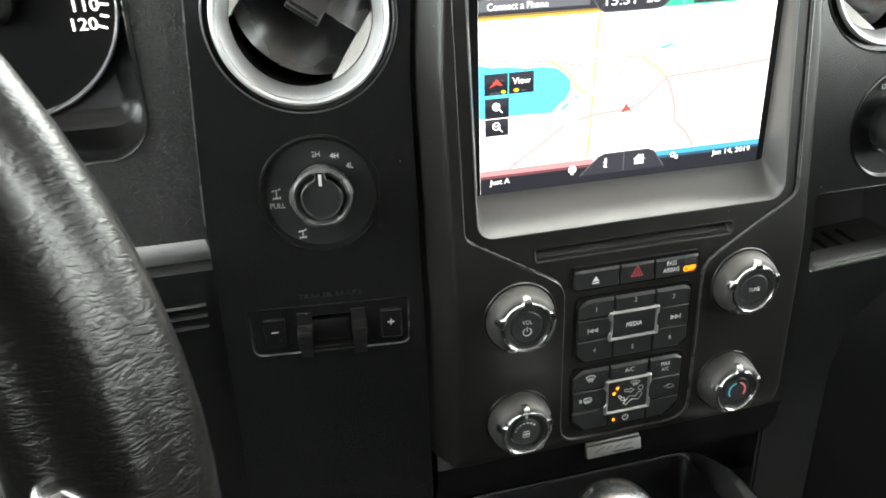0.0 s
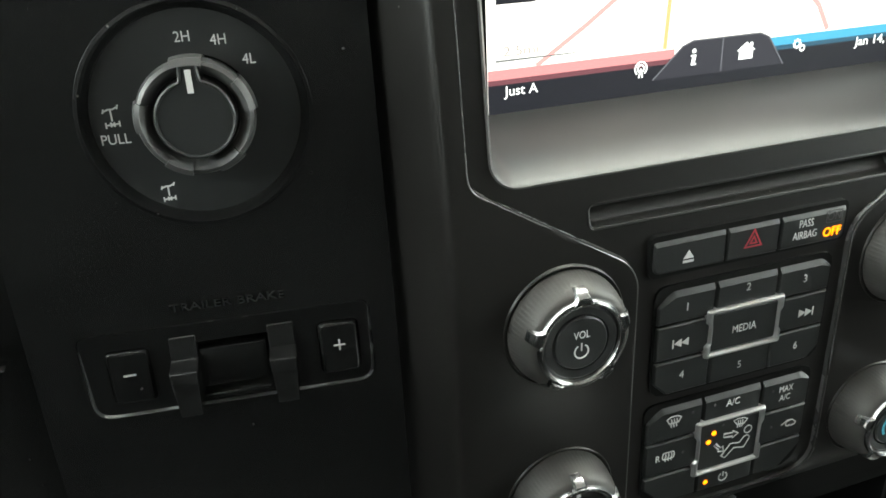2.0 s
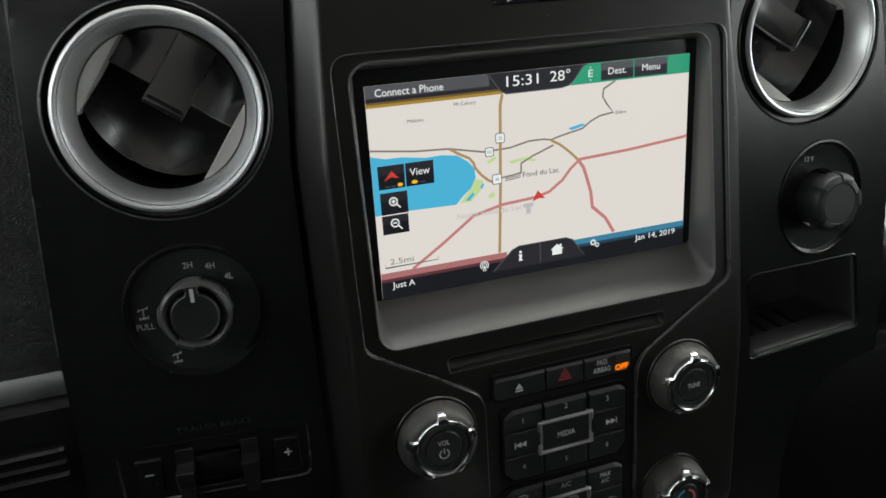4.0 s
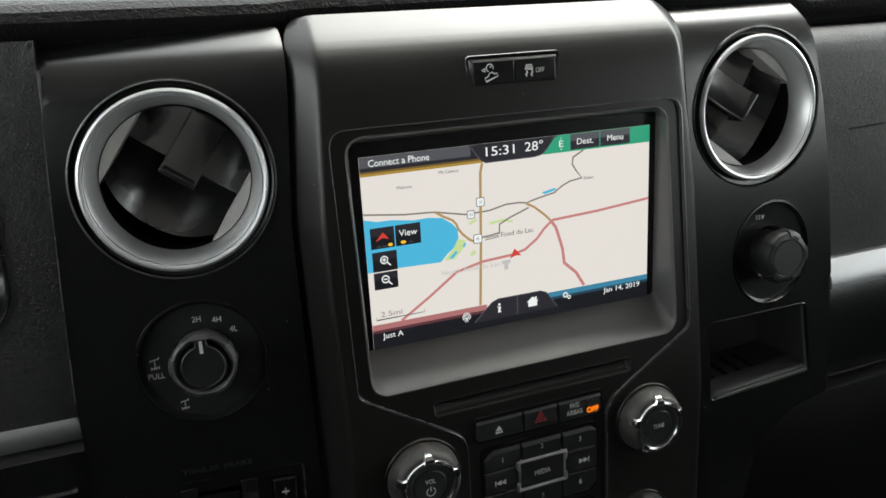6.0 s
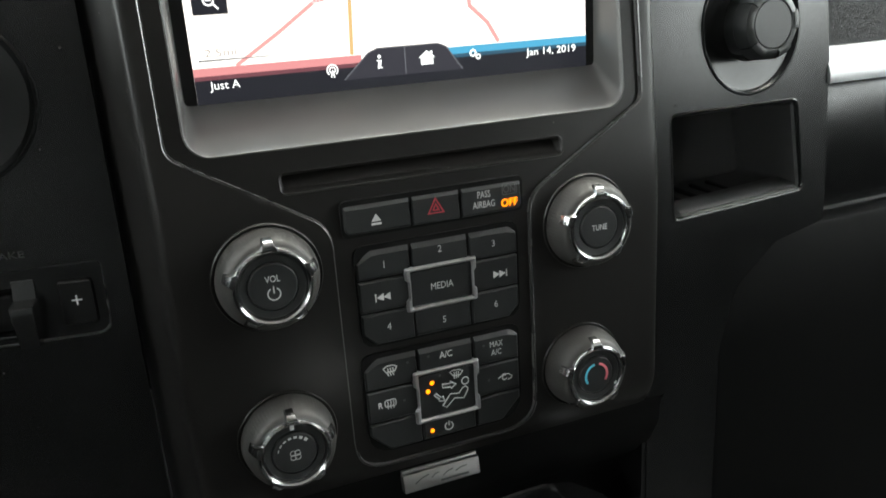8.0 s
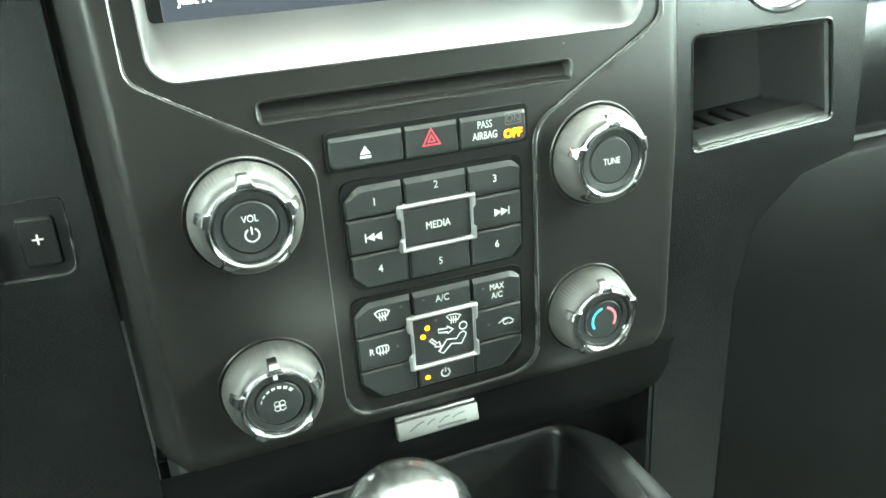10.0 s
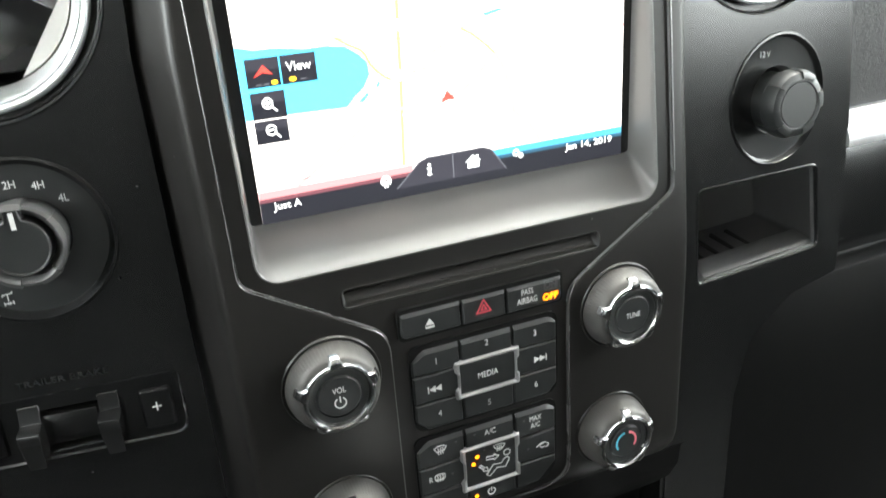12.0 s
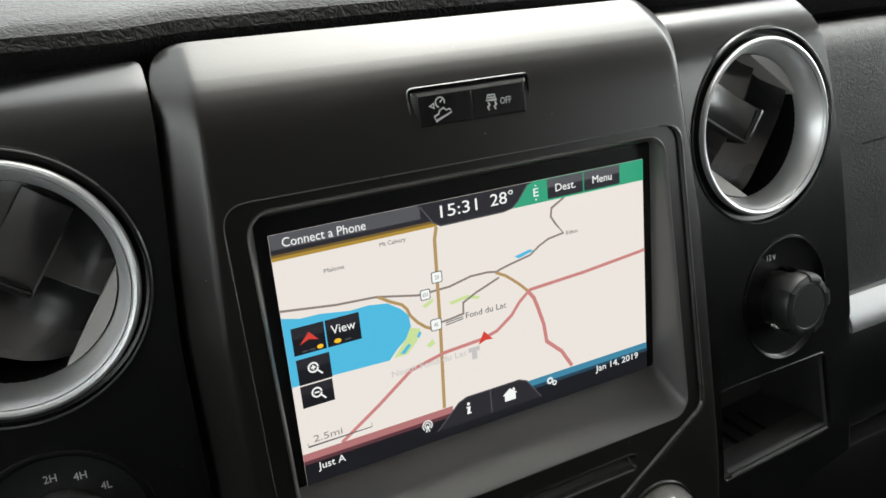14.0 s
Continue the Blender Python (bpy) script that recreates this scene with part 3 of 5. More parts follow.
def rotary_knob(c, s, label, marks, deep=1.0):
    k = thing("rotary_knob", c, label, "knob", "knobs of the centre stack")
    bm = bmesh.new()
    lathe(bm, [(22.0 * s, 0.6), (21.7 * s, -0.5), (21.3 * s, -0.9), (20.9 * s, -0.6), (20.6 * s, 0.6), (20.5 * s, 3)])
    part("collar", bm, SATIN, k, "thin satin black collar")
    bm = bmesh.new()
    lathe(bm, [(20.2 * s, 3), (20.1 * s, -1.2), (19.8 * s, -3.4), (19.2 * s, -6.2), (18.4 * s, -8.6), (17.5 * s, -10.4), (16.5 * s, -11.4), (15.5 * s, -11.7), (14.9 * s, -11.0)], n=240, wave=lambda a, r: 0.11 * s * math.sin(80 * a) if r > 19 * s else 0)
    part("barrel", bm, GREYMETAL, k, "ribbed grey barrel")
    bm = bmesh.new()
    lathe(bm, [(15.4 * s, -10.2), (15.5 * s, -11.9), (15.0 * s, -12.8), (14.2 * s, -13.1), (13.4 * s, -12.7), (12.9 * s, -11.7), (12.7 * s, -9.8)], n=72)
    ring = part("chrome_ring", bm, CHROME, k, "bright chrome ring")
    for a in GRIPS:
        bm = bmesh.new()
        prof = [(18.7 * s, -8.9, 7.6), (18.3 * s, -10.4, 7.8), (17.7 * s, -11.8, 8.2), (16.9 * s, -12.7, 9.2), (16.0 * s, -13.1, 12.0), (15.0 * s, -13.3, 16.0), (14.2 * s, -13.2, 17.0)]
        rows = []
        for j in range(7):
            u = j / 3 - 1
            sink = 0.9 if j in (0, 6) else 0.0
            rows.append([bm.verts.new(((r - sink * 0.6) * math.cos(radians(a + q * u)), y + sink, (r - sink * 0.6) * math.sin(radians(a + q * u)))) for r, y, q in prof])
        for r1, r2 in zip(rows, rows[1:]):
            for i in range(len(prof) - 1):
                bm.faces.new((r1[i], r1[i + 1], r2[i + 1], r2[i]))
        part("grip", bm, CHROME, ring)
    bm = bmesh.new()
    lathe(bm, [(12.8 * s, -9.5), (12.8 * s, -11.3), (12.3 * s, -11.6), (9.9 * s, -11.3), (9.7 * s, -10.5), (9.5 * s, -10.5), (9.3 * s, -11.4), (8.8 * s, -11.8)], cap_last=True)
    cap = part("cap", bm, BUTTON, k, "matt black cap")
    for name, bm, mat in marks:
        part(name, bm, mat, cap)
    k.scale = (1, deep, 1)
    return k


def power_icon(cx, cz, r, w, y):
    return lines([arc(r, 120, 420, cx, cz), [(cx, cz + r * 1.25), (cx, cz + 0.1 * r)]], w, y)


rotary_knob((-73.4, -27.0, -116.8), 1.0, "volume knob with grey barrel and chrome ring", [("volume_word", text("VOL", 2.6, 0, 3.2, -12.0, wide=0.8), PRINT), ("power_icon", power_icon(0, -2.8, 2.4, 0.5, -12.0), PRINT)])
rotary_knob((69.0, -27.0, -117.2), 1.0, "tuning knob with grey barrel and chrome ring", [("tune_word", text("TUNE", 2.6, 0, 0, -12.0, wide=0.8), PRINT)])
fan = [("level_bars", shape([[(6.9 * math.cos(a) * k1, 6.9 * math.sin(a) * k1) for a, k1 in ((a0 + 0.10, 1 - w), (a0 + 0.10, 1 + w), (a0 - 0.10, 1 + w), (a0 - 0.10, 1 - w))][::-1] for a0, w in [(radians(160 - 19 * i), 0.025 + 0.012 * i) for i in range(7)]], -11.9), PRINT),
       ("fan_icon", lines([arc(1.15, 20, 360, 1.3 * math.cos(radians(b)), -1 + 1.3 * math.sin(radians(b)), 10) for b in (45, 135, 225, 315)], 0.24, -11.9), PRINT),
       ("pointer", shape([quad(-0.8, 10.2, 0.8, 12.8)], -11.75), PRINT)]
rotary_knob((-74.0, -27.0, -186.3), 0.96, "fan speed knob with grey barrel and chrome ring", fan, 1.2)
rotary_knob((65.5, -27.0, -186.6), 0.96, "temperature knob with blue and red arcs", [("cold_arc", lines([arc(5.6, 100, 215)], 1.1, -11.95), BLUE), ("warm_arc", lines([arc(5.6, 75, -35)], 1.1, -11.95), PINK), ("pointer", shape([[(10.3, -7.5), (11.5, -6.5), (10.7, -5.4), (9.4, -6.3)]], -11.7), PRINT)], 1.2)

# ---- button rows ----
YK = -27.5


def button(parent, outline, marks, proud=1.6, mat=BUTTON, label=""):
    front = YK + 1.6 - proud
    top = max(z for x, z in outline)
    rolled = any(abs(top - h) < 0.8 for h in (-92.0, -111.8, -159.5))  # the upper row of each panel slopes back at the top
    drop = 3.4 if rolled else 0.75
    edge = inset(outline, 0.7)
    face_pts = []
    for i, (x, z) in enumerate(edge):
        q = (x + (outline[i][0] - x) * 0.0001 * i, min(z, top - drop))
        if not face_pts or (Vector(q) - Vector(face_pts[-1])).length > 0.02:
            face_pts.append(q)
        else:
            face_pts.append((q[0] + 0.021, q[1]))
    bm = bmesh.new()
    back = lambda x, z: front + 0.45 + (1.5 * max(0.0, 1 - (top - z) / drop) if rolled else 0.0)
    rings(bm, [(face_pts, front), (inset(outline, 0.2), back), (outline, lambda x, z: back(x, z) + 0.5), (outline, YK + 5)], cap_first=True)
    b = part("button", bm, mat, parent, label, sharp=14)
    for name, bm, m in marks:
        part(name, bm, m, b)
    return b


YM = YK - 0.15
row = thing("hazard_button_row", (0, 0, 0), "row of black eject, hazard and airbag buttons", "button row")
part("seat_frame", slab(rrect(80.5, 15.2, 2.5, -2, -99.4), YK + 0.9, YK + 5), DEEP, row)
button(row, rounded([(-13.2, -92.0, 1.0), (-41.3, -92.0, 2.2), (-41.3, -105.6, 3.2), (-13.2, -105.9, 1.0)], 3), [("eject_icon", shape([[(-28.0, -98.2), (-30.1, -101.3), (-25.9, -101.3)], quad(-30.1, -102.8, -25.9, -101.9)], YM), PRINT)])
button(row, rounded([(8.7, -92.0, 1.0), (-12.7, -92.0, 1.0), (-12.7, -105.9, 1.0), (8.7, -106.1, 1.0)], 3), [("hazard_icon", lines([[(-2.2, -95.8), (-5.6, -101.9), (1.2, -101.9)], [(-2.2, -98.2), (-3.5, -100.7), (-0.9, -100.7)]], 0.55, YM, closed=(0, 1)), RED)], label="button with a red warning triangle")
button(row, rounded([(37.2, -92.0, 2.2), (9.2, -92.0, 1.0), (9.2, -106.1, 1.0), (37.2, -106.1, 2.6)], 3), [("airbag_words", text("PASS", 2.9, 19.6, -97.3, YM, wide=0.72), PRINT), ("airbag_words", text("AIRBAG", 2.9, 19.6, -101.6, YM, wide=0.72), PRINT),
    ("off_lamp", text("OFF", 3.3, 31.4, -102.4, YM, wide=0.95, bold=0.06), AMBER), ("on_word", text("ON", 3.0, 31.6, -96.6, YM, wide=0.9), PRINTDIM), ("on_frame", lines([rrect(6.6, 4.6, 0.3, 31.6, -96.6, 2)], 0.3, YM, closed=(0,)), PRINTDIM)])


def keypad(name, label, cells, outline, frame_box):
    k = thing(name, (0, 0, 0), label, "button panel")
    part("seat_frame", slab(inset(outline, -0.7), YK + 1.2, YK + 5), DEEP, k)
    for o, marks in cells:
        button(k, o, marks)
    cx, cz, w, h = frame_box
    bm = bmesh.new()
    c = 1.3  # how far the sides step in between the corner lugs
    side = [(w / 2, h * 0.5), (w / 2, h * 0.24), (w / 2 - c, h * 0.18), (w / 2 - c, -h * 0.18), (w / 2, -h * 0.24), (w / 2, -h * 0.5)]
    pts = [(x, z, 0.9 if i in (0, 5) else 0.5) for i, (x, z) in enumerate(side)][::-1]
    pts = pts + [(-x, -z, r) for x, z, r in pts]
    outer = [(cx + x, cz + z) for x, z in rounded(pts, 3)]
    iw, ih = w / 2 - 2.6, h / 2 - 1.9
    inner = []
    for x, z in outer:  # the inner edge follows the outer one point by point
        u, v = (x - cx), (z - cz)
        inner.append((cx + max(-iw, min(iw, u * 3)) if abs(u) > w / 2 - 2.0 else cx + u, cz + (max(-ih, min(ih, v)))))
    mix = lambda k: [(a[0] + (b[0] - a[0]) * k, a[1] + (b[1] - a[1]) * k) for a, b in zip(outer, inner)]
    rings(bm, [(outer, YK + 3), (outer, YK - 0.3), (mix(0.12), YK - 1.0), (mix(0.35), YK - 1.45), (mix(0.65), YK - 1.35), (mix(0.88), YK - 0.8), (inner, YK - 0.1), (inner, YK + 3)])
    part("chrome_frame", bm, FRAME, k, "bright chrome frame")
    return k


A = 0.3
def cell(x0, z0, x1, z1, **r):
    """A button's outline; r: radii tl, tr, bl, br of cut corners."""
    q = []
    for x, z, key in ((x1 - A, z1 - A, "tr"), (x0 + A, z1 - A, "tl"), (x0 + A, z0 + A, "bl"), (x1 - A, z0 + A, "br")):
        k = r.get(key, 0)
        if not k:
            q.append((x, z, 0.6))
            continue
        sx, sz = (-1 if "r" in key else 1), (-1 if "t" in key else 1)
        cut = [(x, z + sz * k, k * 0.25), (x + sx * k, z, k * 0.25)]  # a corner cut off aslant
        q += cut if key in ("tr", "bl") else cut[::-1]
    return rounded(q, 3)


ROW = (-111.8, -125.9, -140.4, -155.0)
COL = (-38.3, -14.8, 11.3, 34.6)
def num(s, i, j, dx=0, dz=0):
    return [("number", text(s, 3.0, (COL[i] + COL[i + 1]) / 2 + dx, (ROW[j] + ROW[j + 1]) / 2 + dz, YM, wide=0.9), PRINT)]


def tri_icon(cx, cz, sgn):
    polys = [[(cx - sgn * 0.2, cz + 1.6), (cx - sgn * 3.3, cz), (cx - sgn * 0.2, cz - 1.6)], [(cx + sgn * 2.7, cz + 1.6), (cx - sgn * 0.4, cz), (cx + sgn * 2.7, cz - 1.6)]]
    return [("skip_icon", shape(polys + [quad(min(cx - sgn * 3.4, cx - sgn * 3.9), cz - 1.7, max(cx - sgn * 3.4, cx - sgn * 3.9), cz + 1.7)], YM), PRINT)]


kp_out = rounded([(34.6, -111.8, 4.5), (-38.3, -111.8, 4.5), (-38.3, -155, 6.5), (34.6, -155, 6.5)], 3)
pad = keypad("audio_keypad", "black numbered audio buttons round a chrome framed media button", [
    (cell(COL[0], ROW[1], COL[1], ROW[0], tl=6.5), num("1", 0, 0, 0, -1)), (cell(COL[1], ROW[1], COL[2], ROW[0]), num("2", 1, 0, 0, 1.5)), (cell(COL[2], ROW[1], COL[3], ROW[0], tr=4.5), num("3", 2, 0, 0, -0.5)),
    (cell(COL[0], ROW[2], COL[1], ROW[1]), tri_icon(-27.6, -133.8, 1)), (cell(COL[2], ROW[2], COL[3], ROW[1]), tri_icon(25.0, -133.8, -1)),
    (cell(COL[0], ROW[3], COL[1], ROW[2], bl=5.5), num("4", 0, 2, 0, 0.5)), (cell(COL[1], ROW[3], COL[2], ROW[2]), num("5", 1, 2, 0, -1.5)), (cell(COL[2], ROW[3], COL[3], ROW[2], br=5.0), num("6", 2, 2, 0, 0.5)),
], kp_out, (-2.0, -133.1, 32.5, 19.5))
button(pad, rrect(28.8, 15.8, 1.0, -2.0, -133.1, 3), [("media_word", text("MEDIA", 3.0, -2.0, -133.3, YK - 0.55, wide=0.82), PRINT)], proud=2.0)

R2 = (-159.5, -175.6, -191.0, -205.3)
C2 = (-39.5, -15.3, 10.8, 33.4)
cl_out = rounded([(33.4, -159.5, 4.5), (-39.5, -159.5, 4.5), (-39.5, -205.3, 11), (33.4, -205.3, 12.5)], 4)


def defrost(cx, cz, s):
    return lines([[(cx - 2.6 * s, cz + 1.1 * s), (cx - 1.2 * s, cz + 1.9 * s), (cx + 1.2 * s, cz + 1.9 * s), (cx + 2.6 * s, cz + 1.1 * s), (cx + 1.7 * s, cz - 0.6 * s), (cx - 1.7 * s, cz - 0.6 * s)]] + [[(cx + d * s, cz + 1.0 * s), (cx + (d + 0.25) * s, cz - 0.2 * s), (cx + (d - 0.1) * s, cz - 1.1 * s), (cx + (d + 0.2) * s, cz - 2.2 * s)] for d in (-1, 0, 1)], 0.42 * s, YM, closed=(0,))


pin = lambda x, z: ("unlit_lamp", shape([circle(0.6, x, z, 10)], YM), PRINTDIM)
upper_cells = [
    (cell(C2[0], R2[1], C2[1], R2[0], tl=6.5), [("defrost_icon", defrost(-28.0, -167.2, 1.15), PRINT), pin(-20.0, -165.5)]),
    (cell(C2[1], R2[1], C2[2], R2[0]), [("air_word", text("A/C", 3.0, -2.2, -165.6, YM, wide=0.85), PRINT), pin(-10.4, -165.0)]),
    (cell(C2[2], R2[1], C2[3], R2[0], tr=4.5), [("max_word", text("MAX", 2.7, 22.0, -166.2, YM, wide=0.78), PRINT), ("max_word", text("A/C", 2.7, 22.0, -170.2, YM, wide=0.8), PRINT), pin(15.9, -166.1)]),
]
clim = keypad("climate_keypad", "black climate buttons round a chrome framed air flow button", upper_cells + [
    (cell(C2[0], R2[2], C2[1], R2[1]), [("rear_letter", text("R", 2.8, -33.8, -182.7, YM, wide=0.85), PRINT), ("rear_icon", lines([rrect(5.0, 3.0, 0.8, -29.2, -182.4, 2)] + [[(-29.2 + d, -181.4), (-28.9 + d, -182.7), (-29.4 + d, -183.7), (-29.0 + d, -185)] for d in (-1.3, 0, 1.3)], 0.4, YM, closed=(0,)), PRINT), pin(-22.8, -182.8)]),
    (cell(C2[2], R2[2], C2[3], R2[1]), [("recirculate_icon", lines([[(22.2, -183.8), (23.8, -182.9), (24.9, -182.1), (27.4, -182.3), (29.2, -183.8), (28.8, -184.7), (27.0, -185.1)], arc(1.2, 60, 330, 25.6, -183.7, 10)], 0.4, YM), PRINT), pin(17.7, -183.4)]),
    (cell(C2[0], R2[3], C2[1], R2[2], bl=8.5), []),
    (cell(C2[1], R2[3], C2[2], R2[2]), [("power_icon", power_icon(-3.0, -200.7, 1.9, 0.5, YM), PRINT), ("amber_lamp", shape([circle(0.95, -11.0, -201.0, 14)], YM), AMBER)]),
    (cell(C2[2], R2[3], C2[3], R2[2], br=9.5), []),
], cl_out, (-2.7, -183.5, 31.2, 25.0))
YS = YK - 0.55
seat = [(6.0, -183.0), (7.0, -184.1), (6.8, -185.1), (4.8, -188.5), (0.3, -187.5), (-3.6, -191.1), (-5.4, -189.8), (-1.6, -185.0), (2.6, -185.7), (4.4, -183.4)]
arrows = [[(-5.1, -179.5), (-1.1, -179.9), (-1.3, -179.0), (1.4, -180.8), (-1.1, -182.5), (-1.1, -181.7), (-5.0, -181.1)], [(-8.3, -183.2), (-5.9, -185.7), (-5.2, -185.1), (-4.4, -187.7), (-7.2, -187.1), (-6.8, -186.3), (-9.3, -183.8)]]
button(clim, rrect(27.4, 21.2, 1.0, -2.7, -183.5, 3), [
    ("amber_lamp", shape([circle(1.0, -9.8, -177.7, 14)], YS), AMBER), ("amber_lamp", shape([circle(1.0, -11.9, -181.3, 14)], YS), AMBER),
    ("seat_icon", lines([seat, arc(1.7, 0, 350, 5.9, -180.3, 14)], 0.42, YS, closed=(0,)), PRINT), ("flow_arrow", lines(arrows, 0.38, YS, closed=(0, 1)), PRINT),
    ("defrost_icon", lines([[(-1.2, -174.5), (0.3, -174.0), (3.2, -174.2), (5.0, -175.1), (3.7, -176.9), (0.4, -176.6)]] + [[(1.8 + d, -174.9), (2.0 + d, -176.3), (1.7 + d, -178.1)] for d in (-1, 0, 1)], 0.38, YS, closed=(0,)), PRINT), ("unlit_lamp", shape([circle(0.6, -5.9, -175.0, 10)], YS), PRINTDIM)], proud=2.0)

# ---- switch pair above the screen ----
sw = thing("switch_pair", (-2.3, -6.4, 89.0), "two black hill descent and traction switches in a slim frame", "switches")
o = rounded([(26.3, 8.8, 2), (-26.6, 8.6, 2), (-25.4, -8.4, 3), (26.6, -8.6, 3)], 4)
bm = bmesh.new()
rings(bm, [(inset(o, -0.5), 0.4), (inset(o, -0.25), -0.25), (inset(o, 0.1), 0.3), (inset(o, 0.15), 3)])
part("frame", bm, EDGE, sw, "thin lighter edge")
bm = bmesh.new()
rings(bm, [(inset(o, 0.6), 3), (inset(o, 0.6), 0.9), (inset(o, 1.0), 0.4), (inset(o, 2.9), -1.3), (inset(o, 3.1), -1.2), (inset(o, 3.1), 2)])
part("bevel", bm, GLOSSY, sw, "gloss black bevel")
hill = [[(-16.4, -4.2), (-9.6, -1.6), (-10.4, -0.2), (-11.8, -0.6), (-12.9, 0.4), (-14.6, -0.3), (-15.2, -1.7), (-17.0, -2.4)], arc(1.9, -20, 250, -14.2, 2.6, 12), [(-14.2, 2.6), (-13.2, 3.6)], [(-18.6, 1.6), (-16.9, 2.4), (-16.9, 0.8)]]
slip = [[(6.6, 2.6), (9.6, 2.6), (10.3, 0.6), (5.9, 0.6)], [(6.6, -0.2), (7.3, -1.2), (6.3, -2.0), (7.0, -3.2)], [(9.6, -0.2), (10.3, -1.2), (9.3, -2.0), (10.0, -3.2)], [(6.2, 1.6), (10.0, 1.6)]]
for x0, x1, marks in ((-23.4, -0.45, [("descent_icon", lines(hill, 0.5, -1.62, closed=(0, 3)), PRINT)]), (0.05, 23.3, [("traction_icon", lines(slip, 0.6, -1.62, closed=(0,)), PRINT), ("off_word", text("OFF", 2.6, 14.6, -0.2, -1.62, wide=0.8), PRINT)])):
    s = part("switch", slab(rounded([(x1, 5.8, 0.6), (x0, 5.8, 0.6), (x0 + (0.8 if x0 < -5 else 0), -5.5, 0.6), (x1, -5.5, 0.6)], 2), -1.5, 2, 0.25), GLOSSY, sw, sharp=18)
    for nm, bm, m in marks:
        part(nm, bm, m, s)

# ---- side panels ----
def y_left(x, z=-41.0):
    return -18.2 - 0.13 * x + 0.045 * (max(z, -140.0) + 41.0)


def y_right(z):
    return 3.4 + 0.049 * max(z, -140.0)


def y_side(x, z, y0, xl, xr, slope=2.1, soft=1.3, roll=4.0):
    y = y0
    if z > 80:
        y += slope * soft * math.log1p(math.exp((z - 105.0) / soft))
    e = max(0.0, roll - (x - xl)) / roll
    f = max(0.0, 2.5 - (xr - x)) / 2.5
    return y + roll * e * e * 0.45 + 1.6 * f * f


LV, RV = (-174.6, 49.6), (171.5, 53.8)
YAW = -7.4  # the driver side panel turns away a little
PITCH = -2.7  # both side panels lean back more than the stack
DIAL = (-174.0, -41.2)
SOCK = (185.0, -40.3)
left = thing("vent_panel", (0, 0, 0), "satin black panel with vent and drive mode dial", "dashboard panel")
part("panel", sheet(rounded([(-116, 117.5, 3), (-224.5, 117.5, 3), (-228, 60, 20), (-231.5, 8, 20), (-235, -54, 20), (-236, -430, 3), (-123.5, -430, 3), (-123.5, 20, 30)], 3), [circle(46.8, *LV, n=64), circle(31.0, DIAL[0], DIAL[1]), rounded([(-131.8, -105, 3), (-221.0, -105, 3), (-220.5, -134.5, 6), (-131.8, -134.5, 6)], 4)], lambda x, z: y_side(x, z, y_left(x, z), -235.5 + 0.065 * max(0.0, z + 54), -115, 1.5, 4.5, 0.01), 5.0, 4.0, rows=(92, 95, 98, 101, 103, 105, 107, 109, 112)), PANEL, left)
# strip added along the panel edge; its lighter tone stands for the reflection there
bm = bmesh.new()
rail = [(-224.6, 104, -0.9), (-226.4, 80, -0.5), (-228.2, 58, -0.5), (-229.9, 34, -0.5), (-231.6, 8, -0.5), (-233.4, -22, -0.5), (-235.0, -54, -0.2)]
bead = [[bm.verts.new((x + dx, y_left(x, z) + dy + 0.5, z)) for dx, dy in ((-0.7, 2.5), (-0.5, 0.2), (0.0, d), (0.6, 0.1), (0.8, 1.5))] for x, z, d in rail]
for r1, r2 in zip(bead, bead[1:]):
    for i in range(4):
        bm.faces.new((r1[i], r1[i + 1], r2[i + 1], r2[i]))
part("edge_glint", bm, EDGE, left, "thin lighter edge")
right = thing("vent_panel", (0, 0, 0), "satin black panel with vent, power socket and open cubby", "dashboard panel")
POCK = rounded([(215.5, -80.5, 4), (135.5, -80.5, 4), (137.0, -133.5, 3), (221.5, -129.0, 3)], 4)
part("panel", sheet(rounded([(209.5, 117.5, 3), (113.5, 117.5, 3), (121.7, 20, 30), (121.7, -430, 3), (167, -430, 3), (169, -215, 20), (178, -178, 22), (205, -156, 18), (238, -149, 2), (237.5, -60, 3), (233, -5, 20), (229.5, 25, 20), (224, 58, 20), (218, 83, 15), (211, 111, 6)], 3), [circle(48.5, *RV, n=64), circle(30.0, *SOCK, rz=33.5), POCK], lambda x, z: y_side(x, z, y_right(z), 113.5, 2000, 1.45, 5.0, 1.2), 5.0, 4.0, rows=(92, 95, 98, 101, 103, 105, 107, 109, 112)), PANEL, right)


